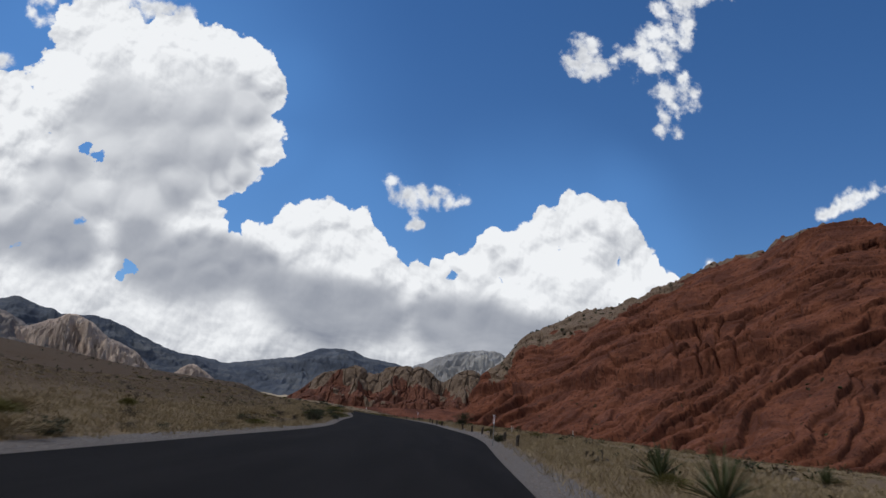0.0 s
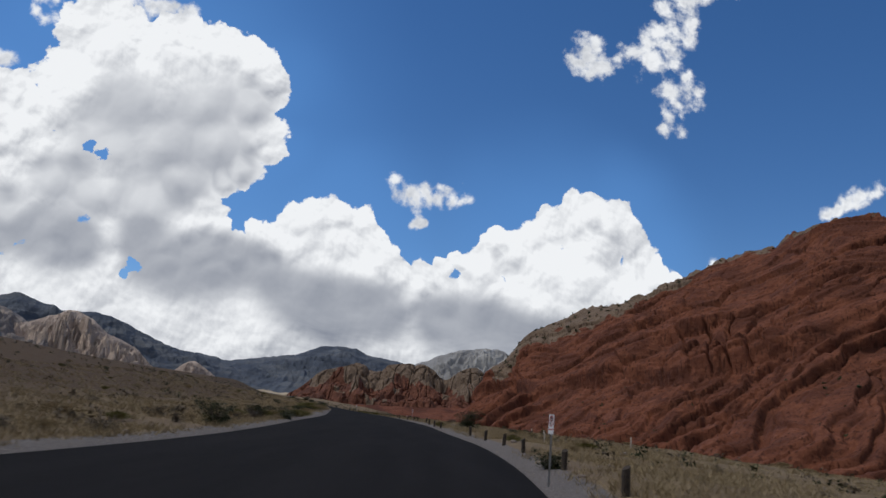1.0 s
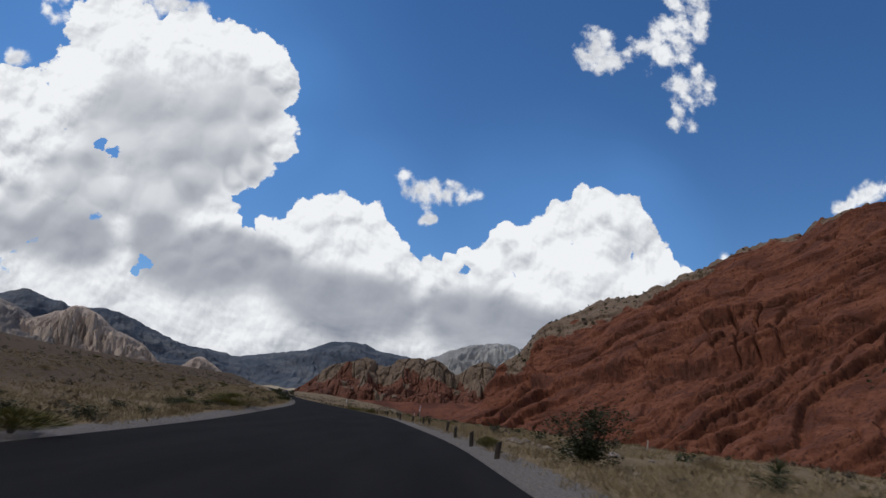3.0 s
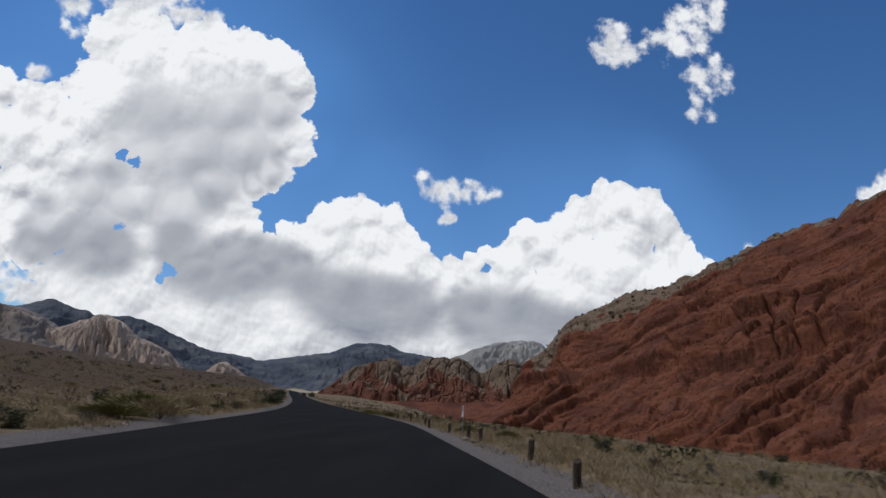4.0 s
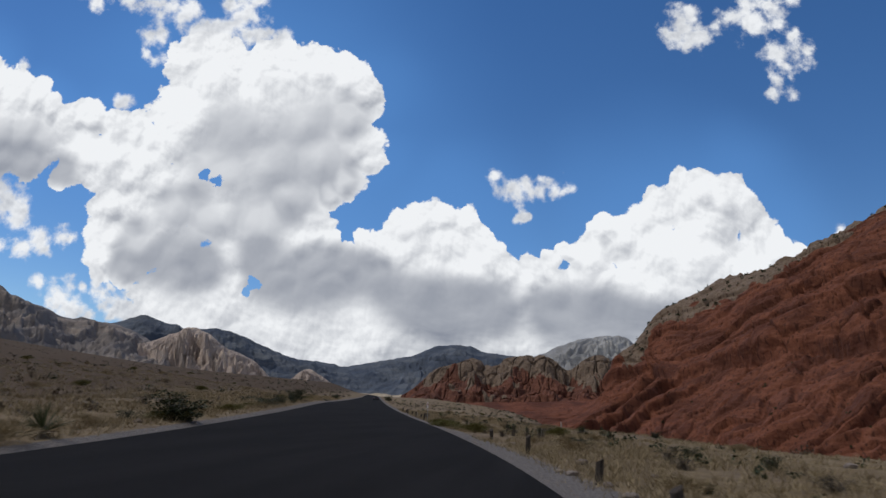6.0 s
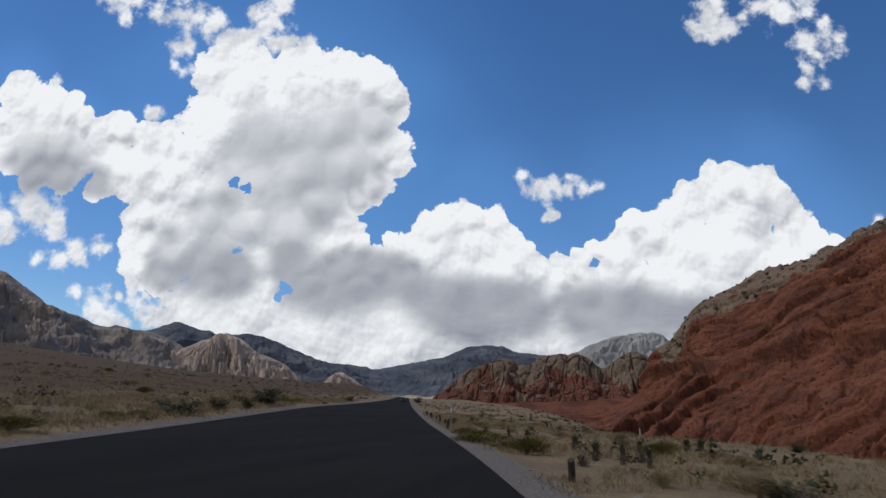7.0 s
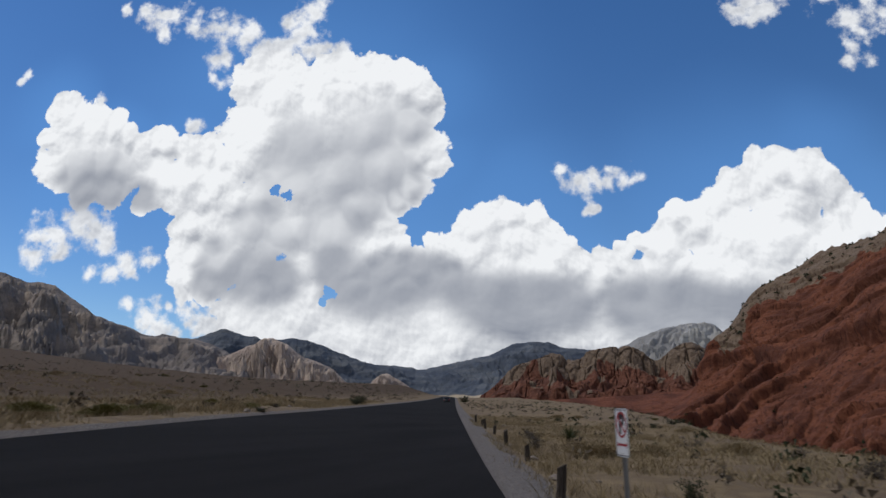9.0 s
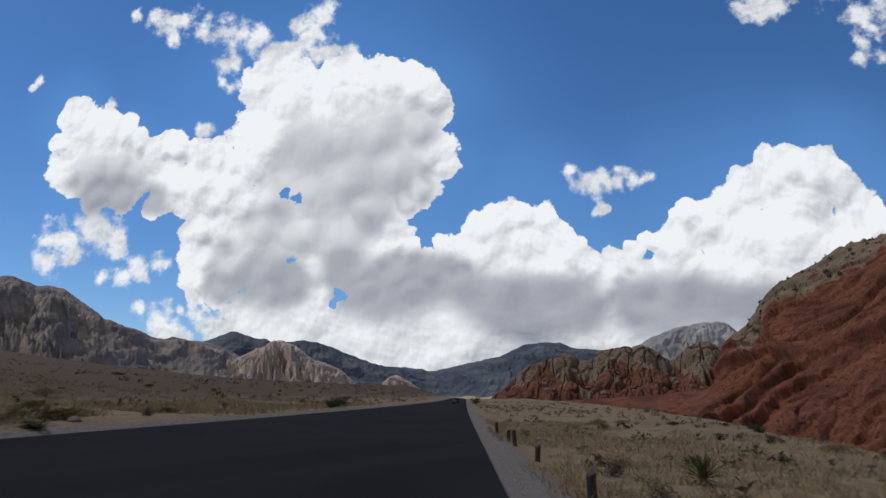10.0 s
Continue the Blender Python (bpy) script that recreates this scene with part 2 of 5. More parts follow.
streaks = w.noise(w.vec("MULTIPLY", slow, (7.0, 34.0, 1)), 1.0, 4.0, 0.55)
low = w.ramp(height, 0.14, 0.06)
lit = w.math("MULTIPLY_ADD", w.math("MULTIPLY", low, w.math("SUBTRACT", streaks, 0.70)), 1.0, lit)
lit = w.math("MULTIPLY_ADD", w.ramp(solid, 0.0, -0.25), w.math("MULTIPLY", w.ramp(frayed, 0.2, 1.1), -0.14), lit)
shade = w.ramp(lit, 0.0, 1.0, smooth=False)
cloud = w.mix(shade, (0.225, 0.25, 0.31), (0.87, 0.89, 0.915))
# scattered clouds behind the view, unseen, added in grey to cut fill light
dome = w.vec("DIVIDE", way, w.add("ShaderNodeCombineXYZ", {0: w.math("MAXIMUM", up, 0.15), 1: w.math("MAXIMUM", up, 0.15), 2: 1.0}).outputs[0])
rest = w.math("MULTIPLY", w.ramp(w.noise(dome, 1.1, 6.0, 0.55), 0.36, 0.5), w.ramp(ahead, 0.35, 0.1))
veil = w.mix(w.ramp(w.noise(dome, 2.3, 5.0, 0.6), 0.4, 0.7), (0.20, 0.21, 0.24), (0.42, 0.43, 0.46))
front = w.ramp(ahead, 0.3, 0.5)
total = w.math("MAXIMUM", w.math("MULTIPLY", mask, front), rest)
blue = w.add("ShaderNodeHueSaturation", {"Saturation": 1.22, "Value": 0.82, "Color": sky.outputs[0]}).outputs[0]
air = w.mix(1.0, blue, (0.1, 0.108, 0.122), "MULTIPLY")
haze = w.math("MULTIPLY", w.ramp(w.math("MAXIMUM", lobes(slow, (TOWER[::3], ARM[::5], MIDDLE[::5], RIGHT[10:22:3]), 1.5, 0.6), -3.0), -2.6, 0.3, 0.0, 0.36), front)
air = w.mix(haze, air, (0.125, 0.33, 0.74))
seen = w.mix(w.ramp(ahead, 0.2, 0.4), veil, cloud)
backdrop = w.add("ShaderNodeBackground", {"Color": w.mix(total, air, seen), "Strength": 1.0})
w.add("ShaderNodeOutputWorld", {"Surface": backdrop.outputs[0]})


# ---- materials ----
def material(name):
    mat = bpy.data.materials.new(name)
    mat.use_nodes = True
    return mat, Nodes(mat.node_tree)


def finish(n, colour, rough=0.9, height=None, depth=0.1, strength=1.0, spec=0.3):
    values = {"Base Color": colour, "Roughness": rough, "Specular IOR Level": spec}
    if height is not None:
        values["Normal"] = n.add("ShaderNodeBump", {"Height": height, "Distance": depth, "Strength": strength}).outputs[0]
    shader = n.add("ShaderNodeBsdfPrincipled", values)
    n.add("ShaderNodeOutputMaterial", {"Surface": shader.outputs[0]})


def place_of(n):
    return n.add("ShaderNodeNewGeometry").outputs["Position"]


def attribute(n, name):
    return n.add("ShaderNodeAttribute", attribute_name=name).outputs["Fac"]


def rock(name, dark, mid, light, size, streak=(1, 1, 1), varnish=0.5, second=None, relief=1.0):
    """Weathered rock: beds, stains and grain; second: another rock's colour, where the mesh says so."""
    mat, n = material(name)
    p = place_of(n)
    beds = n.noise(n.vec("MULTIPLY", p, streak), 1.0 / size, 8.0, 0.6, distortion=0.4)
    broad = n.noise(p, 0.25 / size, 4.0, 0.5)
    grain = n.noise(p, 6.0 / size, 6.0, 0.65)
    colour = n.mix(n.ramp(beds, 0.38, 0.62), mid, light)
    colour = n.mix(n.ramp(broad, 0.42, 0.62, 0.0, 0.75), colour, dark)
    if second:
        tan = n.mix(n.ramp(beds, 0.3, 0.7), second, tuple(c * 1.35 for c in second))
        colour = n.mix(n.ramp(n.math("ADD", attribute(n, "pale"), n.math("MULTIPLY_ADD", beds, 0.6, -0.3)), 0.4, 0.6), colour, tan)
    stain = n.ramp(n.noise(n.vec("MULTIPLY", p, (1, 1, 0.22)), 3.0 / size, 6.0, 0.6), 0.52, 0.66, 0.0, varnish)
    colour = n.mix(stain, colour, tuple(c * 0.35 for c in dark))
    colour = n.mix(n.ramp(grain, 0.3, 0.7, 0.0, 0.35), colour, tuple(c * 0.6 for c in mid))
    height = n.math("ADD", n.math("MULTIPLY", beds, 1.0), n.math("MULTIPLY", grain, 0.35))
    finish(n, colour, 0.92, height, 0.12 * size * relief, 0.9, 0.2)
    return mat


M_RED = rock("red_sandstone", (0.092, 0.034, 0.022), (0.170, 0.060, 0.034), (0.24, 0.091, 0.051), 9.0, (1, 1, 1.6), 0.75, (0.195, 0.15, 0.108), 2.3)
M_KNOB = rock("banded_sandstone", (0.10, 0.046, 0.033), (0.165, 0.064, 0.042), (0.23, 0.102, 0.066), 9.0, (1, 1, 2.2), 0.65, (0.195, 0.15, 0.11), 2.6)
# sandstone tones lightened to stand in for full sun on the far peaks
M_SANDSTONE = rock("sunlit_sandstone", (0.38, 0.31, 0.27), (0.56, 0.455, 0.39), (0.68, 0.56, 0.475), 34.0, (1, 1, 0.6), 0.6, relief=3.2)
# blue distance haze is mixed into this limestone's base colours
M_HAZE_BLUE = rock("hazy_limestone", (0.065, 0.082, 0.115), (0.095, 0.115, 0.15), (0.15, 0.165, 0.185), 70.0, (0.5, 0.5, 4), 0.3)
M_GREY = rock("grey_limestone", (0.27, 0.27, 0.275), (0.40, 0.40, 0.39), (0.54, 0.53, 0.51), 60.0, (0.5, 0.5, 3), 0.25)
# brown rock greyed by distance haze and lightened for sun, within its colours
M_BROWN = rock("haze_toned_brown_rock", (0.15, 0.143, 0.15), (0.26, 0.23, 0.215), (0.42, 0.355, 0.305), 55.0, (0.7, 0.7, 2.0), 0.4, relief=1.8)
M_SAND = rock("pale_sand", (0.34, 0.27, 0.18), (0.46, 0.37, 0.25), (0.55, 0.46, 0.33), 30.0, (1, 1, 1), 0.15, relief=0.2)


def ground_material():
    mat, n = material("dry_ground")
    p = place_of(n)
    patch = n.noise(p, 0.09, 5.0, 0.6)
    tuft = n.noise(p, 1.6, 6.0, 0.65)
    grit = n.noise(p, 28.0, 4.0, 0.7)
    stones = n.add("ShaderNodeTexVoronoi", {"Vector": p, "Scale": 16.0}).outputs["Distance"]
    earth = n.mix(n.ramp(grit, 0.3, 0.7), (0.13, 0.092, 0.06), (0.205, 0.15, 0.098))
    straw = n.mix(n.ramp(tuft, 0.3, 0.7), (0.165, 0.118, 0.068), (0.25, 0.188, 0.112))
    colour = n.mix(n.ramp(n.math("ADD", patch, n.math("MULTIPLY_ADD", tuft, 0.6, -0.3)), 0.36, 0.58), earth, straw)
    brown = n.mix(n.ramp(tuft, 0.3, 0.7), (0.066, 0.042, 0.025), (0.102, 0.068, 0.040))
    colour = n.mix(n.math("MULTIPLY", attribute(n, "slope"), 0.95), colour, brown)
    scrub = n.ramp(n.noise(p, 0.55, 5.0, 0.7), 0.60, 0.70, 0.0, 0.55)
    colour = n.mix(n.math("MULTIPLY", scrub, attribute(n, "wild")), colour, (0.075, 0.07, 0.042))
    gravel = n.mix(n.ramp(stones, 0.15, 0.6), (0.26, 0.235, 0.22), (0.125, 0.113, 0.106))
    gravel = n.mix(n.ramp(grit, 0.35, 0.75, 0.0, 0.6), gravel, (0.20, 0.174, 0.156))
    edge = n.ramp(n.math("ADD", attribute(n, "gravel"), n.math("MULTIPLY_ADD", tuft, 0.7, -0.35)), 0.4, 0.6)
    colour = n.mix(edge, colour, gravel)
    height = n.math("ADD", n.math("MULTIPLY", tuft, 0.5), n.math("MULTIPLY", n.math("MULTIPLY", stones, edge), 0.3))
    finish(n, colour, 0.95, n.math("ADD", height, n.math("MULTIPLY", grit, 0.25)), 0.12, 0.8, 0.15)
    return mat


def asphalt():
    mat, n = material("asphalt")
    p = place_of(n)
    chips = n.noise(p, 70.0, 3.0, 0.7)
    worn = n.noise(n.vec("MULTIPLY", p, (1.4, 0.12, 1)), 0.6, 4.0, 0.55)
    colour = n.mix(n.ramp(worn, 0.3, 0.7), (0.0125, 0.0120, 0.0128), (0.019, 0.0184, 0.0192))
    colour = n.mix(n.ramp(chips, 0.45, 0.8, 0.0, 0.5), colour, (0.044, 0.042, 0.042))
    finish(n, colour, 0.95, chips, 0.012, 0.6, 0.03)
    return mat


M_GROUND, M_ROAD = ground_material(), asphalt()


# ---- smooth noise for shapes ----
def lattice(ix, iy, seed):
    h = (ix.astype(np.int64) * 374761393 + iy.astype(np.int64) * 668265263 + seed * 974634777) & 0xFFFFFFFF
    h = ((h ^ (h >> 13)) * 1274126177) & 0xFFFFFFFF
    return ((h ^ (h >> 16)) & 0xFFFF) / 32767.5 - 1.0


def value_noise(x, y, seed=0):
    x, y = np.broadcast_arrays(np.asarray(x, float), np.asarray(y, float))
    ix, iy = np.floor(x), np.floor(y)
    fx, fy = x - ix, y - iy
    fx, fy = fx * fx * fx * (fx * (fx * 6 - 15) + 10), fy * fy * fy * (fy * (fy * 6 - 15) + 10)
    a, b = lattice(ix, iy, seed), lattice(ix + 1, iy, seed)
    c, d = lattice(ix, iy + 1, seed), lattice(ix + 1, iy + 1, seed)
    return (a + (b - a) * fx) * (1 - fy) + (c + (d - c) * fx) * fy


def fbm(x, y, octaves=5, seed=0, gain=0.5):
    total, amp = 0.0, 1.0
    for k in range(octaves):
        c, s = math.cos(0.6 * k), math.sin(0.6 * k)
        total = total + amp * value_noise((c * x - s * y) * 2**k, (s * x + c * y) * 2**k, seed + k)
        amp *= gain
    return total


def ridged(x, y, octaves=4, seed=0, gain=0.5):
    total, amp = 0.0, 1.0
    for k in range(octaves):
        c, s = math.cos(0.7 * k), math.sin(0.7 * k)
        total = total + amp * (1 - 2 * np.abs(value_noise((c * x - s * y) * 2**k, (s * x + c * y) * 2**k, seed + k)))
        amp *= gain
    return total


def smooth(x):
    x = np.clip(x, 0, 1)
    return x * x * (3 - 2 * x)


def grid_mesh(name, xyz, mat, parent=None, **marks):
    """A sheet from an array rows x columns x 3."""
    rows, cols = xyz.shape[:2]
    i = np.arange(rows * cols).reshape(rows, cols)
    faces = np.stack([i[:-1, :-1], i[:-1, 1:], i[1:, 1:], i[1:, :-1]], -1).reshape(-1, 4)
    me = bpy.data.meshes.new(name)
    me.vertices.add(rows * cols)
    me.vertices.foreach_set("co", np.ascontiguousarray(xyz, dtype=np.float32).ravel())
    me.loops.add(faces.size)
    me.loops.foreach_set("vertex_index", faces.ravel().astype(np.int32))
    me.polygons.add(len(faces))
    me.polygons.foreach_set("loop_start", np.arange(0, faces.size, 4, dtype=np.int32))
    me.polygons.foreach_set("use_smooth", np.ones(len(faces), dtype=bool))
    me.update(calc_edges=True)
    me.validate()
    for key, values in marks.items():
        me.attributes.new(key, "FLOAT", "POINT").data.foreach_set("value", np.ascontiguousarray(values, dtype=np.float32).ravel())
    me.materials.append(mat)
    ob = new(name, me)
    ob.parent = parent
    return ob


# ---- the lie of the land ----
def curve(x, xs, ys):
    """Interpolation with eased corners."""
    xs, ys = np.asarray(xs, float), np.asarray(ys, float)
    m = np.gradient(ys, xs)
    x = np.clip(x, xs[0], xs[-1])
    i = np.clip(np.searchsorted(xs, x, side="right") - 1, 0, len(xs) - 2)
    h = xs[i + 1] - xs[i]
    t = (x - xs[i]) / h
    return (2 * t**3 - 3 * t**2 + 1) * ys[i] + (t**3 - 2 * t**2 + t) * h * m[i] + (3 * t**2 - 2 * t**3) * ys[i + 1] + (t**3 - t**2) * h * m[i + 1]


SPINE_Y = [-200, -60, 0, 22.7, 43.2, 74.8, 94.9, 113.9, 140.6, 157.8, 174.2, 190.9, 300.0, 600.0, 1000.0]
SPINE_X = [-9.0, -2.4, 0.0, 0.71, 1.24, -1.03, -2.07, -4.19, -7.74, -11.22, -14.99, -19.03, -45.4, -118.0, -214.8]


def spine(y):
    """The line that the road follows: x at y."""
    return curve(y, SPINE_Y, SPINE_X) + np.where(y > 1000, -0.24 * (y - 1000), 0)


def road_right(y):
    return curve(y, [-160, 0, 22, 37, 47, 58, 71, 101, 123, 156, 189, 219, 544], [1.6, 1.7, 1.75, 1.85, 2.2, 2.7, 2.75, 2.3, 2.0, 1.4, 0.77, 0.6, 0.6])


def road_left(y):
    return curve(y, [-160, 0, 100, 200, 544], [-7.5, -7.4, -7.4, -7.4, -7.6])


def bank(y):
    """Height of the road's left edge over the wheel line."""
    return curve(y, [-160, 0, 47, 72, 98, 131, 156, 187, 219, 544], [0.12, 0.14, 0.05, -0.04, 0.12, 0.32, 0.6, 0.95, 1.02, 1.0])


def climb(y):
    return 5.0 * smooth((y - 200) / 730)


def left_hill(x, y):
    dx, dy = x + 5, y - 105
    r, az = np.hypot(dx, dy), np.degrees(np.arctan2(-dx, dy))
    el = curve(az, [-60, 3, 10, 14, 20, 25, 31, 39, 46, 60, 90, 130, 180], [0, 0.1, 0.5, 0.9, 1.2, 1.5, 2.1, 3.2, 4.5, 6, 6.5, 6, 3])
    top = np.tan(np.radians(el)) * 550 + 1.0
    up = np.clip(r / 550, 0, 1) ** 1.25
    return top * up * (1 - 0.85 * smooth((r - 550) / 700))


def land(n, y):
    """Ground height at n metres right of the wheel line."""
    x = spine(y) + n
    zl, right = bank(y), road_right(y)
    flat = -zl * np.clip(n, -9, 3) / 7.4 + climb(y)
    over = smooth((-n - 8.5) / 30)
    left = over * (left_hill(x, y) - climb(y)) + 0.15 * smooth((-n - 9) / 4)
    off = np.clip(n - right, 0, None)
    rim = curve(y, [-100, 30, 60, 90, 120, 150, 190, 215, 245, 300, 450, 700], [50, 42, 36, 31, 27, 22, 17, 13, 18, 29, 44, 50])
    drop = -0.025 * np.clip(off, 0, rim) - (20 + 24 * (1 - smooth((y - 1000) / 300))) * smooth((off - rim) / 60) * smooth((y + 150) / 300)
    drop = drop + 0.32 * smooth(off / 2.2) * (1 - smooth((y - 95) / 65))
    rough = (0.12 * fbm(x / 6, y / 6, 4, 3) + 0.5 * fbm(x / 40, y / 40, 3, 8) * smooth((np.abs(n) - 12) / 40)) * smooth((np.maximum(n - right, road_left(y) - n) - 0.6) / 3)
    return flat + left + drop + rough


def spread(*parts):
    return np.concatenate([np.arange(a, b, s, dtype=float) for a, b, s in parts])


NS = spread((-4500, -1500, 500), (-1500, -500, 100), (-500, -120, 12), (-120, -40, 3), (-40, -12, 0.8), (-12, 8, 0.3), (8, 45, 0.8), (45, 130, 4), (130, 500, 30), (500, 1500, 200), (1500, 4600, 500))
YS = spread((-2500, -500, 400), (-500, -60, 40), (-60, 0, 4), (0, 230, 0.9), (230, 420, 2.5), (420, 1000, 10), (1000, 1600, 60), (1600, 4700, 400))
nn, yy = np.meshgrid(NS, YS)
far = smooth((np.hypot(nn, yy - 105) - 900) / 800)
zz = land(nn, yy) * (1 - far) - 6 * far
on_road = (nn > road_left(yy) - 0.5) & (nn < road_right(yy) + 0.4)
zz = zz - 0.06 * on_road
past = np.maximum(nn - road_right(yy), road_left(yy) - nn)
shoulder = 1 - smooth((past - np.where((nn < 0) & (yy > 118), 0.35, 0.7)) / np.where(nn > 0, 1.1, np.where(yy > 118, 0.7, 1.5)))
wild = smooth((past - 6) / 20)
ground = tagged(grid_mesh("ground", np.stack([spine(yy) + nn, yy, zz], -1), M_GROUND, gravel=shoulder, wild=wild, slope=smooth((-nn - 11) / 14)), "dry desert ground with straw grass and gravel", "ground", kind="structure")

ry = spread((-60, 0, 2), (0, 280, 1), (280, 960, 5))
rn = np.linspace(0, 1, 25)
yr, k = np.meshgrid(ry, rn, indexing="ij")
nr = road_left(yr) + (road_right(yr) - road_left(yr)) * k
zr = -bank(yr) * nr / 7.4 + climb(yr) + 0.01
road = tagged(grid_mesh("road", np.stack([spine(yr) + nr, yr, zr], -1)[:, ::1], M_ROAD), "smooth dark grey asphalt road without markings", "road", kind="structure")

# ---- red hill ----
BASE = np.array([(-210, 1010, -20), (-100, 930, -32), (0, 830, -38), (60, 700, -42), (75, 590, -42), (95, 470, -42), (150, 375, -42), (260, 295, -40), (420, 215, -34), (617, 125, -26)], float)
CREST = np.array([(-200, 1090, -4), (-90, 1120, 4), (10, 1150, 10), (62, 1165, 18), (80, 1185, 42), (88, 1220, 65), (131, 1242, 101), (172, 1252, 148), (228, 1258, 182), (295, 1183, 198), (368, 1117, 237), (412, 1070, 260), (454, 1020, 267), (476, 978, 283), (513, 926, 296), (538, 894, 287), (588, 823, 252), (691, 691, 190), (823, 485, 132)], float)


def along(points, u):
    d = np.r_[0, np.cumsum(np.linalg.norm(np.diff(points[:, :2], axis=0), axis=1))]
    return np.stack([curve(u * d[-1], d, points[:, j]) for j in range(3)], -1)


def surface_normals(xyz):
    du, dv = np.gradient(xyz, axis=0), np.gradient(xyz, axis=1)
    nrm = np.cross(du, dv)
    nrm /= np.linalg.norm(nrm, axis=-1, keepdims=True) + 1e-9
    return nrm * np.where(nrm[..., 2:] < 0, -1, 1)


def facets(x, y, seed, tilt=0.9):
    """Broken blocks: each a tilted plane at its own height, about -1 to 1; and the distance from the seams."""
    ix, iy = np.floor(x), np.floor(y)
    one, two = np.full(x.shape, 9.0), np.full(x.shape, 9.0)
    out = np.zeros(x.shape)
    for i in (-1, 0, 1):
        for j in (-1, 0, 1):
            cx, cy = ix + i, iy + j
            px, py = x - cx - 0.5 - 0.42 * lattice(cx, cy, seed), y - cy - 0.5 - 0.42 * lattice(cx, cy, seed + 1)
            d = np.hypot(px, py)
            plane = 0.55 * lattice(cx, cy, seed + 2) + tilt * (px * lattice(cx, cy, seed + 3) + py * lattice(cx, cy, seed + 4))
            near = d < one
            two = np.where(near, one, np.minimum(two, d))
            out = np.where(near, plane, out)
            one = np.minimum(one, d)
    return out, two - one


def cracks(x, y, width, seed):
    """Thin winding grooves, 1 in the middle of each."""
    return np.exp(-((fbm(x, y, 3, seed, 0.4) / width) ** 2))


U, V = np.meshgrid(np.linspace(0, 1, 1300), np.linspace(0, 1, 420), indexing="ij")
lo, hi = along(BASE, U), along(CREST, U)
xyz = lo + (hi - lo) * V[..., None]
xyz[..., 2] = lo[..., 2] + (hi[..., 2] - lo[..., 2]) * V**1.6
S = np.cumsum(np.r_[0, np.linalg.norm(np.diff(xyz[:, 200], axis=0), axis=1)])[:, None] + 0 * V
Q = np.cumsum(np.concatenate([np.zeros((len(U), 1)), np.linalg.norm(np.diff(xyz, axis=1), axis=2)], 1), axis=1)
S, Q = S + 14 * fbm(S / 90, Q / 90, 3, 31), Q + 14 * fbm(S / 90, Q / 90, 3, 41)
A, B = 0.45 * Q - 0.89 * S, 0.89 * Q + 0.45 * S      # across and along the slabs of the apron
C, D = 0.80 * Q - 0.60 * S, 0.60 * Q + 0.80 * S      # across and along the beds of the cliff
body = (0.3 + 0.7 * smooth(V / 0.12)) * (0.3 + 0.7 * smooth((hi[..., 2] - 20) / 60))
ledge = curve(U, [0.0, 0.25, 0.32, 0.38, 0.44, 0.5, 0.54, 0.58, 0.61, 0.64, 0.75, 1.0], [0.72, 0.70, 0.50, 0.535, 0.54, 0.52, 0.53, 0.545, 0.575, 0.625, 0.66, 0.66])
ledge = ledge + 0.012 * fbm(S / 60, 0 * S, 3, 97)
cliff = smooth((hi[..., 2] - 30) / 50) * smooth((V - ledge) / 0.022)
apron = 1 - smooth((V - ledge + 0.01) / 0.03)


def shelves(across, lengthwise, pitch, seed, sharp=0.86):
    """Overlapping slabs: each rises slowly to a rounded lip, then breaks off; -0.5 to 0.5."""
    phase = -across / pitch + 0.6 * fbm(across / (2.5 * pitch), lengthwise / (9 * pitch), 3, seed)
    k, f = np.floor(phase), phase - np.floor(phase)
    lip = np.where(f < sharp, 1 - (1 - f / sharp) ** 1.15, np.clip(1 - (f - sharp) / (1 - sharp), 0, 1) ** 0.7)
    size = 0.6 + 0.4 * lattice(k, 0 * k, seed + 5)
    here = smooth(0.55 + 1.3 * value_noise(lengthwise / (5 * pitch), 7.3 * k, seed + 9))
    return (lip - 0.5) * size * here


wa, wb = 4 * fbm(S / 34, Q / 34, 3, 101), 4 * fbm(S / 34, Q / 34, 3, 105)
block, joint = facets((C + wa) / 34, (D + wb) / 75, 17, 0.8)
chip, nick = facets((C + 0.5 * wa) / 11, (D + 0.5 * wb) / 21, 27, 0.8)
broken = smooth(0.5 + 0.9 * fbm(S / 110, Q / 110, 2, 121))
bump = 10.0 * fbm(A / 110, B / 360, 2, 14) + 3.0 * fbm(A / 26, B / 70, 3, 15)
bump += (20.0 * shelves(A + wa, B, 54, 31, 0.92) + 8.0 * shelves(A + 0.6 * wa, B, 21, 33, 0.88) + 2.4 * shelves(A + 0.3 * wa, B, 7.5, 35)) * apron
bump += (19.0 * shelves(C + wa, D, 80, 41, 0.92) + 6.0 * shelves(C + wa, D, 27, 43) + 2.0 * shelves(C + 0.5 * wa, D, 9, 45)) * cliff
bump += (7.5 * block - 5.0 * np.exp(-((joint / 0.035) ** 2))) * (0.3 + 0.7 * broken) * (0.45 + 0.55 * cliff)
bump += (2.2 * chip - 1.3 * np.exp(-((nick / 0.06) ** 2))) * (0.3 + 0.7 * broken)
bump += 0.55 * ridged(A / 6, B / 15, 3, 57)
bump -= 4.0 * cracks(A / 75, B / 380, 0.018, 61) * apron
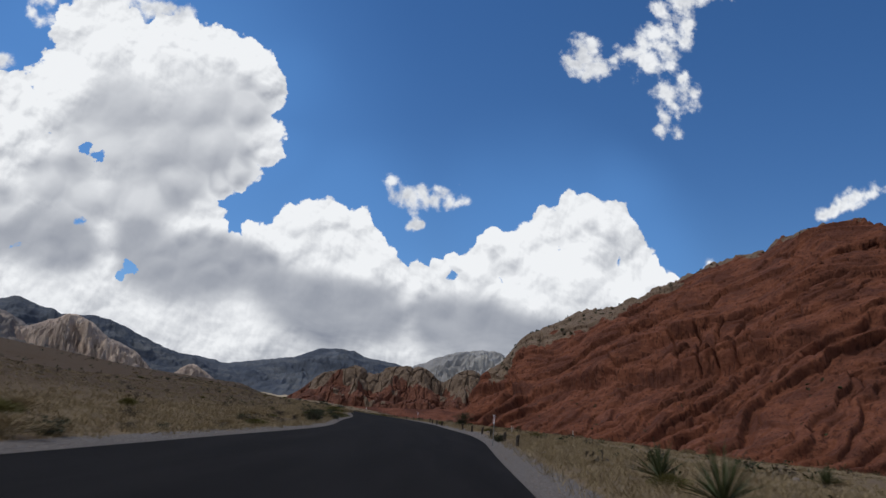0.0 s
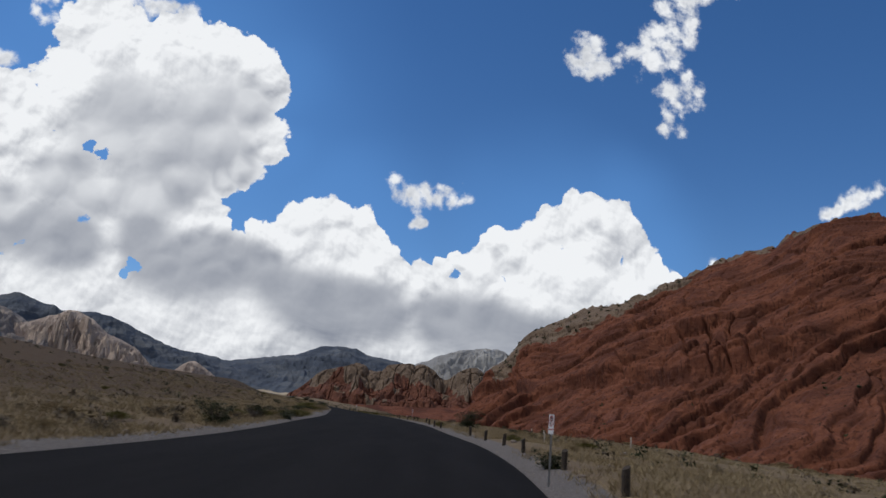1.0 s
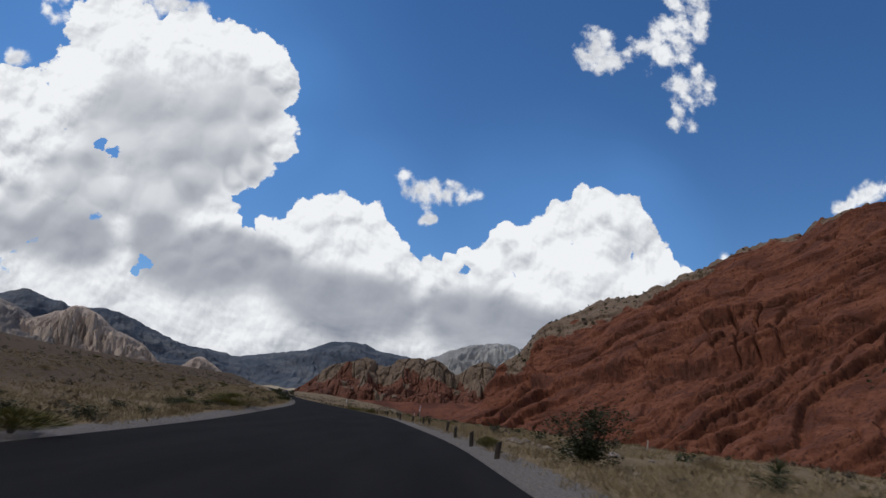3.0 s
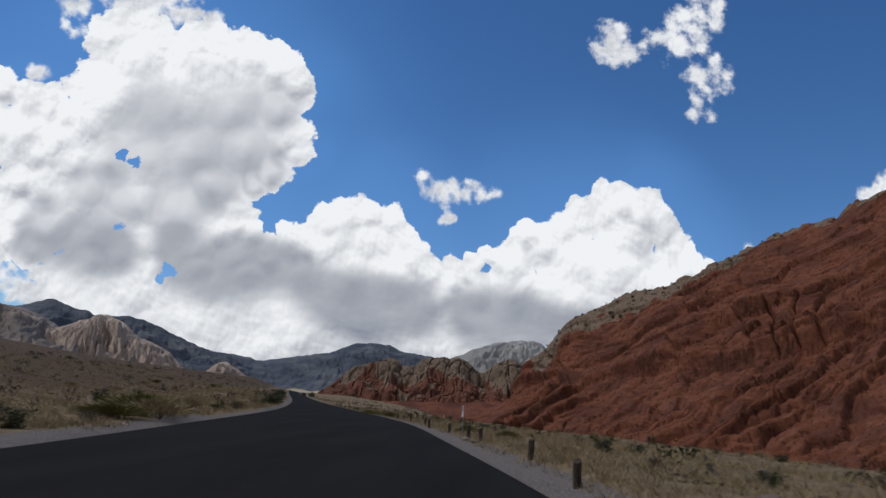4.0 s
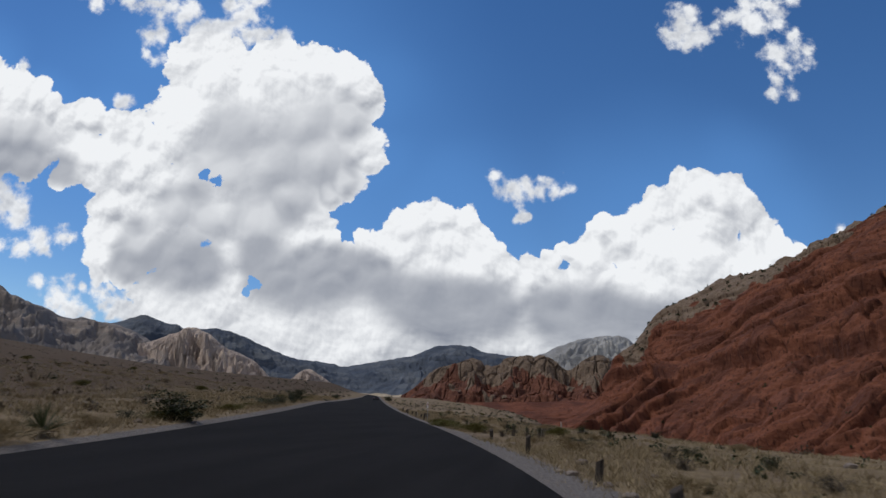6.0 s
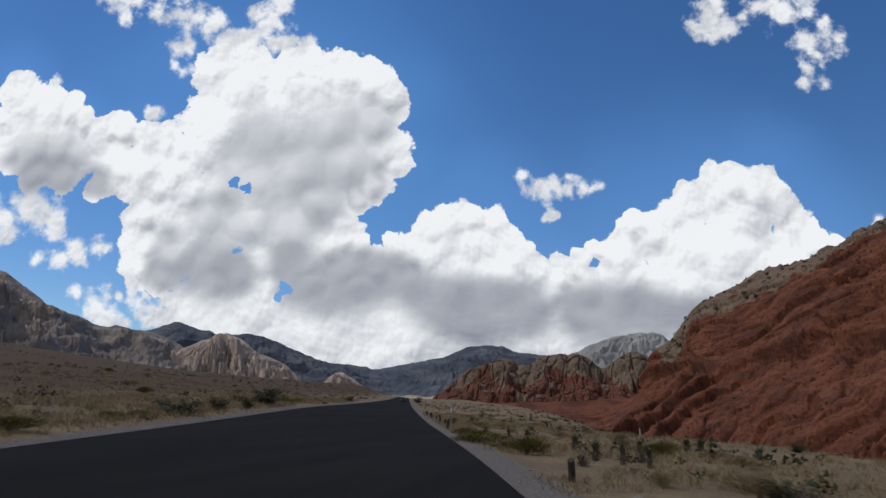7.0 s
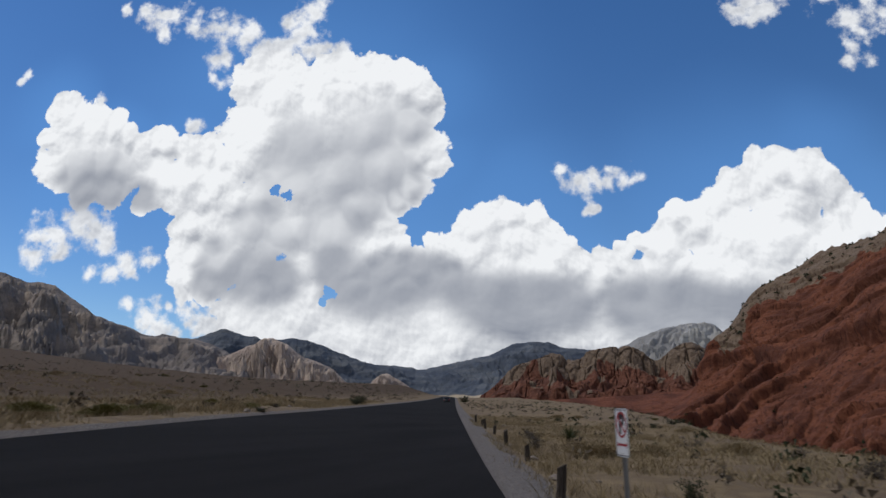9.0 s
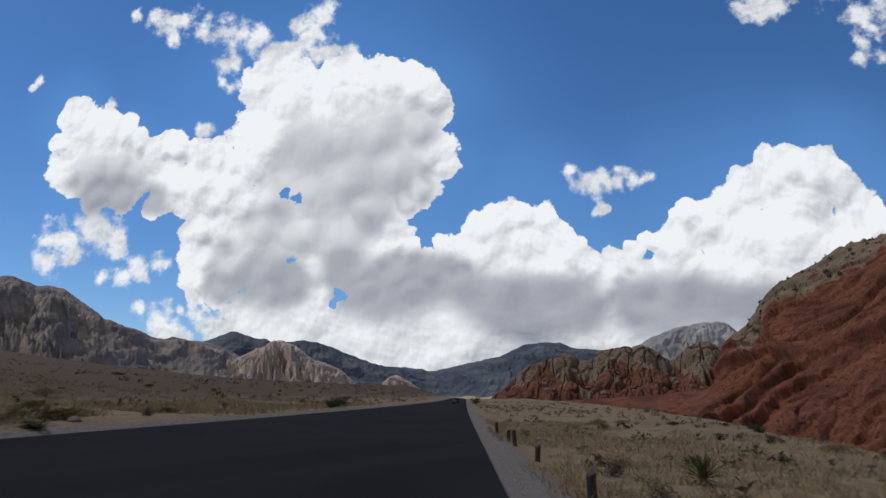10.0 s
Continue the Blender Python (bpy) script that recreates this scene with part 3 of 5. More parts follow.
# a buttress split by tall clefts stands on the ledge
pillar = np.exp(-(((S - 645) / 62) ** 2)) * smooth((V - ledge) / 0.02) * smooth((0.71 - V) / 0.05)
column, cleft = facets((S + 0.5 * wa) / 26, (Q + 2 * wb) / 150, 19, 0.6)
bump += pillar * (7.0 + 5.0 * column - 13.0 * np.exp(-((cleft / 0.09) ** 2)))
end_face = np.exp(-(((S - 300) / 45) ** 2)) * cliff * smooth((0.9 - V) / 0.1)
bump -= end_face * 9.0 * np.exp(-((cleft / 0.07) ** 2))
bump -= 9.0 * cracks(S / 75, Q / 300, 0.022, 71) * cliff * broken
bump += 11.0 * cliff - 7.0 * np.exp(-(((V - ledge + 0.006) / 0.009) ** 2)) * smooth((hi[..., 2] - 60) / 60) * smooth(0.6 + fbm(S / 50, 0 * S, 2, 131))
xyz = xyz + surface_normals(xyz) * (bump * body * (1 - 0.5 * smooth((V - 0.88) / 0.12)))[..., None]
xyz[..., 2] += (4.2 * fbm(S / 13, 0 * S, 3, 77) + 6.5 * np.abs(fbm(S / 40, 0 * S, 2, 79)) - 8.5) * smooth((V - 0.95) / 0.05)
cap = curve(hi[..., 0], [-200, 85, 105, 180, 300, 370, 415, 470, 560, 830], [1.4, 1.2, 0.87, 0.79, 0.82, 0.89, 0.94, 0.96, 0.99, 1.0])
pale = smooth((V - cap + 0.035 * fbm(S / 35, Q / 35, 3, 141)) / 0.04)
hill = tagged(grid_mesh("red_hill", xyz, M_RED, pale=pale), "large red sandstone hill with diagonal cracks and a tan cap", "hill", kind="structure")


# ---- far mountains ----
def mountain(name, label, mat, az, el, dist, depth, base=-8.0, gully=0.2, size=60.0, seed=0, steep=1.0, step=0.06, beds=0.0, knobs=0.0, eye=(-3, 103), pale_at=None):
    """A range seen from the road: crest angles up by angles round, at a distance, with gullies down its front."""
    a = np.arange(az[0], az[-1], step)
    v = np.r_[np.linspace(0, 1, 90), 1.06, 1.14]
    aa, vv = np.meshgrid(a, v, indexing="ij")
    s = np.radians(aa) * dist
    wob = 0.25 * depth * fbm(s / (6 * size), 0 * s, 3, seed + 5)
    r = dist - depth + depth * vv + wob * vv
    top = (dist + wob) * np.tan(np.radians(curve(aa, az, el))) + 1.4
    top = top + size * 0.09 * fbm(s / size, 0 * s, 5, seed + 9, 0.55)
    f = np.minimum(vv, 1)
    prof = f**steep
    if beds:
        prof = prof + beds * (np.sin(prof * 40 + 2 * fbm(s / 300, vv, 2, seed)) / 40)
    z = base + (top - base) * prof
    turn = 0.5 * fbm(s / size / 2, vv * depth / size / 2, 3, seed + 31)
    fold = ridged(s / size + turn, vv * depth / (size * 1.3) + turn, 6, seed + 13, 0.62)
    z = z + (top - base) * gully * (fold - 0.6) * np.sin(np.pi * np.clip(f, 0, 1)) ** 0.8
    if knobs:
        lump, joint = facets(s / (size * 0.45) + turn, vv * depth / (size * 0.8), seed + 21)
        chip, _ = facets(s / (size * 0.16) + turn, vv * depth / (size * 0.25), seed + 27)
        crag = knobs * (lump - 0.7 * np.exp(-((joint / 0.08) ** 2)) + 0.45 * chip) * np.sin(np.pi * np.clip(f, 0.0, 0.97)) ** 0.5
        z, r = z + 0.3 * crag, r - 1.6 * crag
    z = np.minimum(z, 1.4 + (top - 1.4) * r / (dist + wob) * (0.93 + 0.07 * f))
    z = np.where(vv > 1, z - (top - base) * (vv - 1) * 2.5, z)
    out = np.stack([eye[0] + r * np.sin(np.radians(aa)), eye[1] + r * np.cos(np.radians(aa)), z], -1)
    marks = {"pale": smooth((f - pale_at) / 0.12) * smooth((aa - az[0] - 1.5) / 1.0)} if pale_at else {}
    return tagged(grid_mesh(name, out, mat, **marks), label, "mountain", kind="structure")


mountain("backdrop_mountain", "dark layered limestone mountain range, blue distance haze in its colour", M_HAZE_BLUE, [-22, -19, -17.6, -15.3, -13.4, -10, -7.6, -6, -4.7, -2.5, 0, 5], [2.2, 2.4, 2.63, 2.67, 3.1, 3.7, 4.16, 3.97, 3.73, 3.51, 3.2, 2.4], 4000, 1300, gully=0.10, size=260, seed=3, beds=0.6)
mountain("backdrop_mountain", "dark limestone ridge behind pale peaks, blue distance haze in its colour", M_HAZE_BLUE, [-44, -38, -34.6, -32.2, -30.3, -28.6, -24.7, -21.8, -19.3, -17, -13], [5.2, 4.9, 4.69, 4.72, 5.17, 4.63, 4.69, 3.68, 2.71, 2.2, 1.2], 3600, 900, gully=0.12, size=200, seed=13, beds=0.4)
mountain("backdrop_mountain", "pale grey limestone mountain with a bare summit", M_GREY, [-5, -3, -1.2, 0.9, 3.9, 5.6, 6.5, 9, 13], [1.5, 2.6, 3.56, 4.5, 5.03, 4.86, 4.12, 3.2, 2], 3000, 900, gully=0.14, size=150, seed=23, knobs=2.0)
mountain("backdrop_mountain", "brown mountain with rocky slopes, haze and sun toned into its colour", M_BROWN, [-75, -60, -50, -46.5, -44.5, -42.8, -41.3, -39.4, -35.5, -31.6, -29], [7, 9.6, 9.2, 8.87, 8.5, 8.48, 7.68, 6.75, 5.3, 4.6, 3.5], 2800, 1100, gully=0.16, size=200, seed=33, eye=(-20, 190), beds=0.3, knobs=3.0)
mountain("backdrop_mountain", "pink-tan sandstone peaks with steep gullies, sunlight in their pale colour", M_SANDSTONE, [-39, -36, -32.7, -31.3, -29.6, -28.3, -27, -25.8, -24.6, -22.1, -21.2, -19], [1.6, 2.3, 2.93, 3.23, 3.75, 4.33, 4.68, 4.24, 3.5, 2.21, 1.44, 0.5], 2400, 420, gully=0.27, size=80, seed=43, step=0.035, knobs=3.0)
mountain("backdrop_mountain", "small sandstone cone, sunlight in its pale colour", M_SANDSTONE, [-21.5, -20, -19.3, -18.5, -17.7, -17, -15.5], [0.4, 1.1, 1.6, 2.08, 1.7, 1.2, 0.3], 2200, 250, gully=0.2, size=50, seed=53, step=0.04, knobs=4.0)
mountain("sand_flat", "pale sunlit desert flat", M_SAND, [-17, -14, -11.5, -9.5, -8], [0.25, 0.38, 0.5, 0.62, 0.3], 1800, 300, gully=0.04, size=60, seed=63)


def outcrop():
    """A row of cracked sandstone domes, red below and tan above."""
    rng = np.random.default_rng(5)
    az = [-11.6, -10.6, -9, -7.3, -5.6, -4.7, -3.8, -2.5, -1.2, 0, 1, 2.3, 3.6, 4.3, 5, 7]
    el = [0.1, 0.68, 2.03, 2.54, 2.96, 2.43, 2.9, 3.17, 3.35, 2.9, 2.24, 3.01, 3.41, 3.3, 2.6, 2.4]
    dist, deep = 1350.0, 230.0
    aa, q = np.meshgrid(np.arange(-11.6, 7.0, 0.018), np.linspace(0, deep, 170), indexing="ij")
    s = np.radians(aa) * dist
    wx, wy = 5 * fbm(s / 22, q / 22, 3, 81), 5 * fbm(s / 22, q / 22, 3, 91)
    z = np.full(s.shape, 0.0)
    spots = [(a, 0.7 * deep, 1.1, r) for a, r in ((-9.9, 40), (-8.4, 50), (-6.6, 56), (-4.6, 50), (-2.5, 54), (-0.6, 52), (1.3, 36), (3.0, 56), (5.0, 52))]
    for _ in range(44):
        v = rng.uniform(0.15, 0.8)
        spots.append((rng.uniform(-10.8, 6.2), v * deep, rng.uniform(0.55, 1.0) * (0.3 + 0.75 * v), rng.uniform(16, 34)))
    for a, v, part_of, r in spots:
        top = (dist * math.tan(radians(float(curve(np.array(a), az, el)))) + 18) * part_of
        d = np.hypot((s - radians(a) * dist + wx) / r, (q - v + wy) / (r * 1.25))
        z = np.maximum(z, top * np.clip(1 - d**2.6, 0, 1) ** 0.55)
    ceiling_z = dist * np.tan(np.radians(curve(aa, az, el))) + 18
    skirt = ceiling_z * (0.3 + 0.58 * smooth(q / deep / 0.75) + 0.13 * fbm(s / 24, q / 40, 4, 95)) * smooth(q / 18)
    z = np.minimum(np.maximum(z, skirt), ceiling_z * 1.04 + 1.5)
    lump, joint = facets(s / 9 + 0.06 * wx, q / 14, 33)
    big, split = facets(s / 24 + 0.03 * wx, q / 44, 37)
    slant = 0.75 * q - 0.66 * s
    crag = (1.1 * lump + 2.5 * shelves(slant + wx, 0.66 * q + 0.75 * s, 17, 61) + 3.0 * big - 0.6 * np.exp(-((joint / 0.1) ** 2)) - 5.0 * np.exp(-((split / 0.07) ** 2)) + 0.8 * ridged(s / 9, z / 5, 3, 41)) * smooth(z / 12)
    z = z + 0.3 * crag
    r = dist - deep * 0.8 + q - 0.8 * crag
    z = np.where(q < 2, -40.0, z)
    pale = smooth((z / np.maximum(ceiling_z, 10) - 0.56 + 0.34 * fbm(s / 30, q / 60, 4, 43)) / 0.22) * smooth((aa + 10.2) / 0.8) * (1 - smooth((aa - 4.2) / 0.8))
    out = np.stack([-3 + r * np.sin(np.radians(aa)), 103 + r * np.cos(np.radians(aa)), z - 16], -1)
    return tagged(grid_mesh("rock_outcrop", out, M_KNOB, pale=pale), "rounded red and tan sandstone outcrop with cracked domes", "rock", kind="structure")


outcrop()


# ---- things along the road ----
def part(name, mesh, mat, parent, label=""):
    if mat is not None:
        mesh.materials.append(mat)
    ob = new(name, mesh)
    ob.parent = parent
    return tagged(ob, label)


def shell(name, verts, faces, flat=False):
    me = bpy.data.meshes.new(name)
    me.from_pydata([tuple(map(float, v)) for v in verts], [], [tuple(int(i) for i in f) for f in faces])
    me.update()
    me.polygons.foreach_set("use_smooth", np.full(len(me.polygons), not flat))
    return me


def from_bm(name, bm, smooth_faces=True):
    me = bpy.data.meshes.new(name)
    bm.normal_update()
    bm.to_mesh(me)
    bm.free()
    me.polygons.foreach_set("use_smooth", np.full(len(me.polygons), smooth_faces))
    return me


def ground_at(x, y):
    return float(land(np.array(x - float(spine(np.array(float(y))))), np.array(float(y))))


def foliage_material(name, dark, light, rough=0.7):
    mat, n = material(name)
    p = place_of(n)
    luck = n.add("ShaderNodeObjectInfo").outputs["Random"]
    island = n.add("ShaderNodeNewGeometry").outputs["Random Per Island"]
    colour = n.mix(island, dark, light)
    colour = n.mix(n.ramp(n.noise(p, 5.0, 3.0), 0.35, 0.7, 0.0, 0.5), colour, tuple(c * 0.7 for c in dark))
    colour = n.mix(n.math("MULTIPLY", luck, 0.35), colour, tuple(0.5 * (a + b) * 0.8 for a, b in zip(dark, light)))
    finish(n, colour, rough, spec=0.2)
    return mat


M_LEAF = foliage_material("dusty_green_leaf", (0.028, 0.034, 0.016), (0.075, 0.085, 0.038))
M_GOLD = foliage_material("yellow_green_stem", (0.085, 0.082, 0.022), (0.20, 0.178, 0.052))
M_STRAW = foliage_material("straw_stem", (0.225, 0.17, 0.092), (0.42, 0.328, 0.195))
M_TWIG = foliage_material("grey_twig", (0.07, 0.055, 0.042), (0.17, 0.14, 0.105))
M_BLADE = foliage_material("yucca_blade", (0.045, 0.06, 0.024), (0.13, 0.15, 0.065), 0.5)
M_DEAD = foliage_material("dead_blade", (0.085, 0.065, 0.044), (0.19, 0.15, 0.105))


def wood_material():
    mat, n = material("weathered_wood")
    p = n.add("ShaderNodeTexCoord").outputs["Object"]
    grain = n.noise(n.vec("MULTIPLY", p, (14, 14, 1.2)), 3.0, 6.0, 0.65)
    colour = n.mix(n.ramp(grain, 0.3, 0.7), (0.028, 0.022, 0.018), (0.105, 0.085, 0.07))
    finish(n, colour, 0.9, grain, 0.02, 1.0, 0.2)
    return mat


def stone_material():
    mat, n = material("pale_stone")
    p = place_of(n)
    luck = n.add("ShaderNodeObjectInfo").outputs["Random"]
    island = n.add("ShaderNodeNewGeometry").outputs["Random Per Island"]
    tone = n.math("FRACT", n.math("ADD", luck, island))
    colour = n.mix(tone, (0.16, 0.125, 0.105), (0.36, 0.31, 0.27))
    colour = n.mix(n.ramp(n.noise(p, 14.0, 5.0, 0.6), 0.35, 0.7, 0.0, 0.6), colour, (0.14, 0.11, 0.09))
    finish(n, colour, 0.93, n.noise(p, 30.0, 5.0), 0.02, 1.0, 0.2)
    return mat


def painted(name, rgb, rough=0.45, metal=0.0, dirt=0.3):
    mat, n = material(name)
    p = n.add("ShaderNodeTexCoord").outputs["Object"]
    colour = n.mix(n.ramp(n.noise(p, 7.0, 6.0, 0.65), 0.45, 0.75, 0.0, dirt), rgb, tuple(c * 0.6 for c in rgb))
    shader = n.add("ShaderNodeBsdfPrincipled", {"Base Color": colour, "Roughness": rough, "Metallic": metal})
    n.add("ShaderNodeOutputMaterial", {"Surface": shader.outputs[0]})
    return mat


M_WOOD, M_STONE = wood_material(), stone_material()
M_WHITE = painted("white_sign_face", (0.72, 0.72, 0.73))
M_BLACK = painted("black_print", (0.015, 0.015, 0.016))
M_SIGN_RED = painted("red_print", (0.34, 0.022, 0.025))
M_STEEL = painted("galvanised_steel", (0.30, 0.29, 0.28), 0.5, 0.6)
M_BARK = painted("pale_bark", (0.40, 0.36, 0.31), 0.9)


# ---- plants ----
def leaf_quads(centres, ways, sides, length, width):
    """Pointed leaves: four corners each."""
    length, width = np.asarray(length)[:, None], np.asarray(width)[:, None]
    a, c = centres, centres + ways * length
    b = centres + ways * length * 0.45 + sides * width
    d = centres + ways * length * 0.45 - sides * width
    v = np.stack([a, b, c, d], 1).reshape(-1, 3)
    return v, np.arange(len(v)).reshape(-1, 4)


def unit(v):
    return v / (np.linalg.norm(v, axis=-1, keepdims=True) + 1e-9)


def stems(rng, count, spread_out, height, thick):
    """Tapered, bent stems from one root; returns mesh lists and the tips."""
    verts, faces, tips = [], [], []
    for _ in range(count):
        turn, lean = rng.uniform(0, 2 * math.pi), rng.uniform(0.1, 1.0) * spread_out
        end = np.array([math.cos(turn) * lean, math.sin(turn) * lean, height * rng.uniform(0.55, 0.95)])
        mid = end * np.array([0.35, 0.35, 0.55]) + rng.normal(0, 0.04, 3)
        start = len(verts)
        for k, (p, r) in enumerate(((np.zeros(3), thick), (mid, thick * 0.6), (end, thick * 0.2))):
            for j in range(3):
                ang = j * 2.094
                verts.append(p + r * np.array([math.cos(ang), math.sin(ang), 0]))
        for k in range(2):
            for j in range(3):
                i, m = start + 3 * k + j, start + 3 * k + (j + 1) % 3
                faces.append((i, m, m + 3, i + 3))
        tips += [mid * 0.5 + end * 0.5, end]
    return verts, faces, np.array(tips)


def shrub(name, label, seed, mat, leaves=2200, leaf=0.045, clump=0.15, spread_out=0.42, tall=1.0, upright=0.2, thin=0.35):
    """A bush of unit height and about unit width: woody stems, and small leaves in uneven clumps."""
    rng = np.random.default_rng(seed)
    root = new(name)
    v, f, tips = stems(rng, 16, spread_out, tall * 0.9, 0.02)
    part("woody_stem", shell("stems", v, f), M_TWIG, root, "grey woody stems")
    extra = tips[rng.integers(0, len(tips), 60)] * rng.uniform(0.4, 1.05, (60, 1))
    extra[:, 2] *= rng.uniform(0.15, 0.9, 60)
    hubs = np.concatenate([tips, extra])
    pick = rng.integers(0, len(hubs), leaves)
    size = clump * rng.uniform(0.4, 1.25, len(hubs))[pick]
    c = hubs[pick] + unit(rng.normal(size=(leaves, 3))) * (size * rng.uniform(0.1, 1, leaves) ** 0.5)[:, None]
    c[:, 2] = np.abs(c[:, 2]) * 0.97 + 0.02
    way = unit(c * (1, 1, 0.4) + rng.normal(0, 0.5, (leaves, 3)) + (0, 0, upright))
    side = unit(np.cross(way, rng.normal(size=(leaves, 3))))
    ln = leaf * rng.uniform(0.6, 1.5, leaves)
    v, f = leaf_quads(c, way, side, ln, ln * thin)
    part("foliage", shell("foliage", v, f, True), mat, root)
    return tagged(root, label, "bush")


def broom(name, label, seed, mat, count=2600, width=0.5, thin=0.006):
    """A dome of fine stems that fan out from the root."""
    rng = np.random.default_rng(seed)
    root = new(name)
    v, f, _ = stems(rng, 10, 0.25, 0.6, 0.018)
    part("woody_stem", shell("stems", v, f), M_TWIG, root, "grey woody stems")
    turn, lean = rng.uniform(0, 2 * math.pi, count), rng.uniform(0, 1, count) ** 0.6
    way = unit(np.stack([np.cos(turn) * lean * width * 1.6, np.sin(turn) * lean * width * 1.6, 1.05 - 0.55 * lean], -1) + rng.normal(0, 0.08, (count, 3)))
    start = way * (0.1 + 0.72 * rng.uniform(0, 1, (count, 1)) ** 0.5) * np.array([1, 1, 0.9])
    side = unit(np.cross(way, rng.normal(size=(count, 3))))
    ln = rng.uniform(0.12, 0.26, count)
    v, f = leaf_quads(start, way, side, ln, np.full(count, thin) * rng.uniform(0.7, 1.6, count))
    part("foliage", shell("foliage", v, f, True), mat, root)
    return tagged(root, label, "bush")


def yucca(name, label, seed, blades=75, trunk=0.18, length=0.85, dead=30, head=0.0):
    """Stiff sword leaves from a short shaggy trunk."""
    rng = np.random.default_rng(seed)
    root = new(name)
    bm = bmesh.new()
    bmesh.ops.create_cone(bm, cap_ends=True, segments=9, radius1=0.12, radius2=0.085, depth=trunk + 0.1, matrix=Matrix.Translation((0, 0, (trunk + 0.1) / 2 - 0.05)))
    bmesh.ops.subdivide_edges(bm, edges=bm.edges[:], cuts=2)
    for q in bm.verts:
        q.co.x += rng.normal(0, 0.012)
        q.co.y += rng.normal(0, 0.012)
    part("trunk", from_bm("trunk", bm, False), M_DEAD, root, "shaggy brown trunk")

    def fan(count, lift_lo, lift_hi, ln_lo, ln_hi, base):
        turn, lift = rng.uniform(0, 2 * math.pi, count), rng.uniform(lift_lo, lift_hi, count)
        way = np.stack([np.cos(turn) * np.cos(lift), np.sin(turn) * np.cos(lift), np.sin(lift)], -1)
        side = unit(np.cross(way, (0, 0, 1.0)) + rng.normal(0, 0.15, (count, 3)))
        up = np.cross(side, way)
        ln = rng.uniform(ln_lo, ln_hi, count)[:, None] * length
        wd = rng.uniform(0.014, 0.022, count)[:, None]
        p = way * 0.06 + (0, 0, base)
        sag = np.array([0, 0, -0.06]) * ln
        rows = [p + side * wd, p - side * wd, p + way * ln * 0.5 + side * wd * 0.9, p + way * ln * 0.5 - up * wd * 0.6, p + way * ln * 0.5 - side * wd * 0.9, p + way * ln + sag]
        v = np.stack(rows, 1).reshape(-1, 3)
        i = np.arange(count)[:, None] * 6
        f = [tuple(r) for r in np.concatenate([i + (0, 1, 3, 2), i + (1, 4, 3, 3)])]
        faces = []
        for k in range(count):
            b = 6 * k
            faces += [(b, b + 3, b + 2), (b, b + 1, b + 3), (b + 1, b + 4, b + 3), (b + 2, b + 3, b + 5), (b + 3, b + 4, b + 5)]
        return v, faces

    v, f = fan(blades, 0.15, 1.5, 0.7, 1.05, trunk)
    part("leaf_rosette", shell("leaves", v, f, True), M_BLADE, root, "stiff pointed green leaves")
    if dead:
        v, f = fan(dead, -0.9, 0.15, 0.35, 0.7, trunk)
        part("dead_skirt", shell("dead_leaves", v, f, True), M_DEAD, root, "dry grey-brown hanging leaves")
    if head:
        bm = bmesh.new()
        bmesh.ops.create_cone(bm, cap_ends=True, segments=10, radius1=0.075, radius2=0.10, depth=head, matrix=Matrix.Translation((0.03, 0.02, trunk + head / 2)))
        bmesh.ops.subdivide_edges(bm, edges=bm.edges[:], cuts=2)
        for q in bm.verts:
            q.co.x += rng.normal(0, 0.016)
            q.co.y += rng.normal(0, 0.016)
        part("old_crown", from_bm("old_crown", bm, False), M_TWIG, root, "dark dried crown")
    return tagged(root, label, "plant")


def plant(model, x, y, high, wide, turn=None, sink=0.02):
    rng = np.random.default_rng(int(abs(x) * 131 + abs(y) * 17))
    turn = rng.uniform(0, 360) if turn is None else turn
    m = Matrix.Translation((x, y, ground_at(x, y) - sink)) @ pose(0, 0, 0, rng.uniform(-4, 4), rng.uniform(-4, 4), turn)
    model.scale = (wide, wide, high)
    ob = copy_thing(model, m)
    return ob


MODELS = [
    shrub("creosote_bush", "dusty dark green desert bush growing in dry grass", 1, M_LEAF),
    shrub("creosote_bush", "dusty dark green desert bush growing in dry grass", 2, M_LEAF, 1300, 0.05, 0.19, 0.5, 0.95),
    broom("rabbitbrush", "rounded yellow-green brush in dry grass", 3, M_GOLD),
    broom("rabbitbrush", "rounded yellow-green brush in dry grass", 4, M_GOLD, 2400, 0.6),
    broom("dry_shrub", "dry straw-coloured shrub on gravelly ground", 5, M_STRAW, 1800, 0.55, 0.006),
    shrub("dry_shrub", "dry grey-brown shrub on gravelly ground", 6, M_TWIG, 1100, 0.05, 0.16, 0.45, 0.9, 0.5, 0.2),
    yucca("yucca", "green yucca with stiff sword leaves", 7),
    yucca("yucca", "yucca with a dark dried crown on a shaggy trunk", 8, 26, 0.34, 0.5, 34, 0.3),
    shrub("creosote_bush", "large dark green bush beside the road", 9, M_LEAF, 5200, 0.026, 0.15, 0.45, 1.0),
]
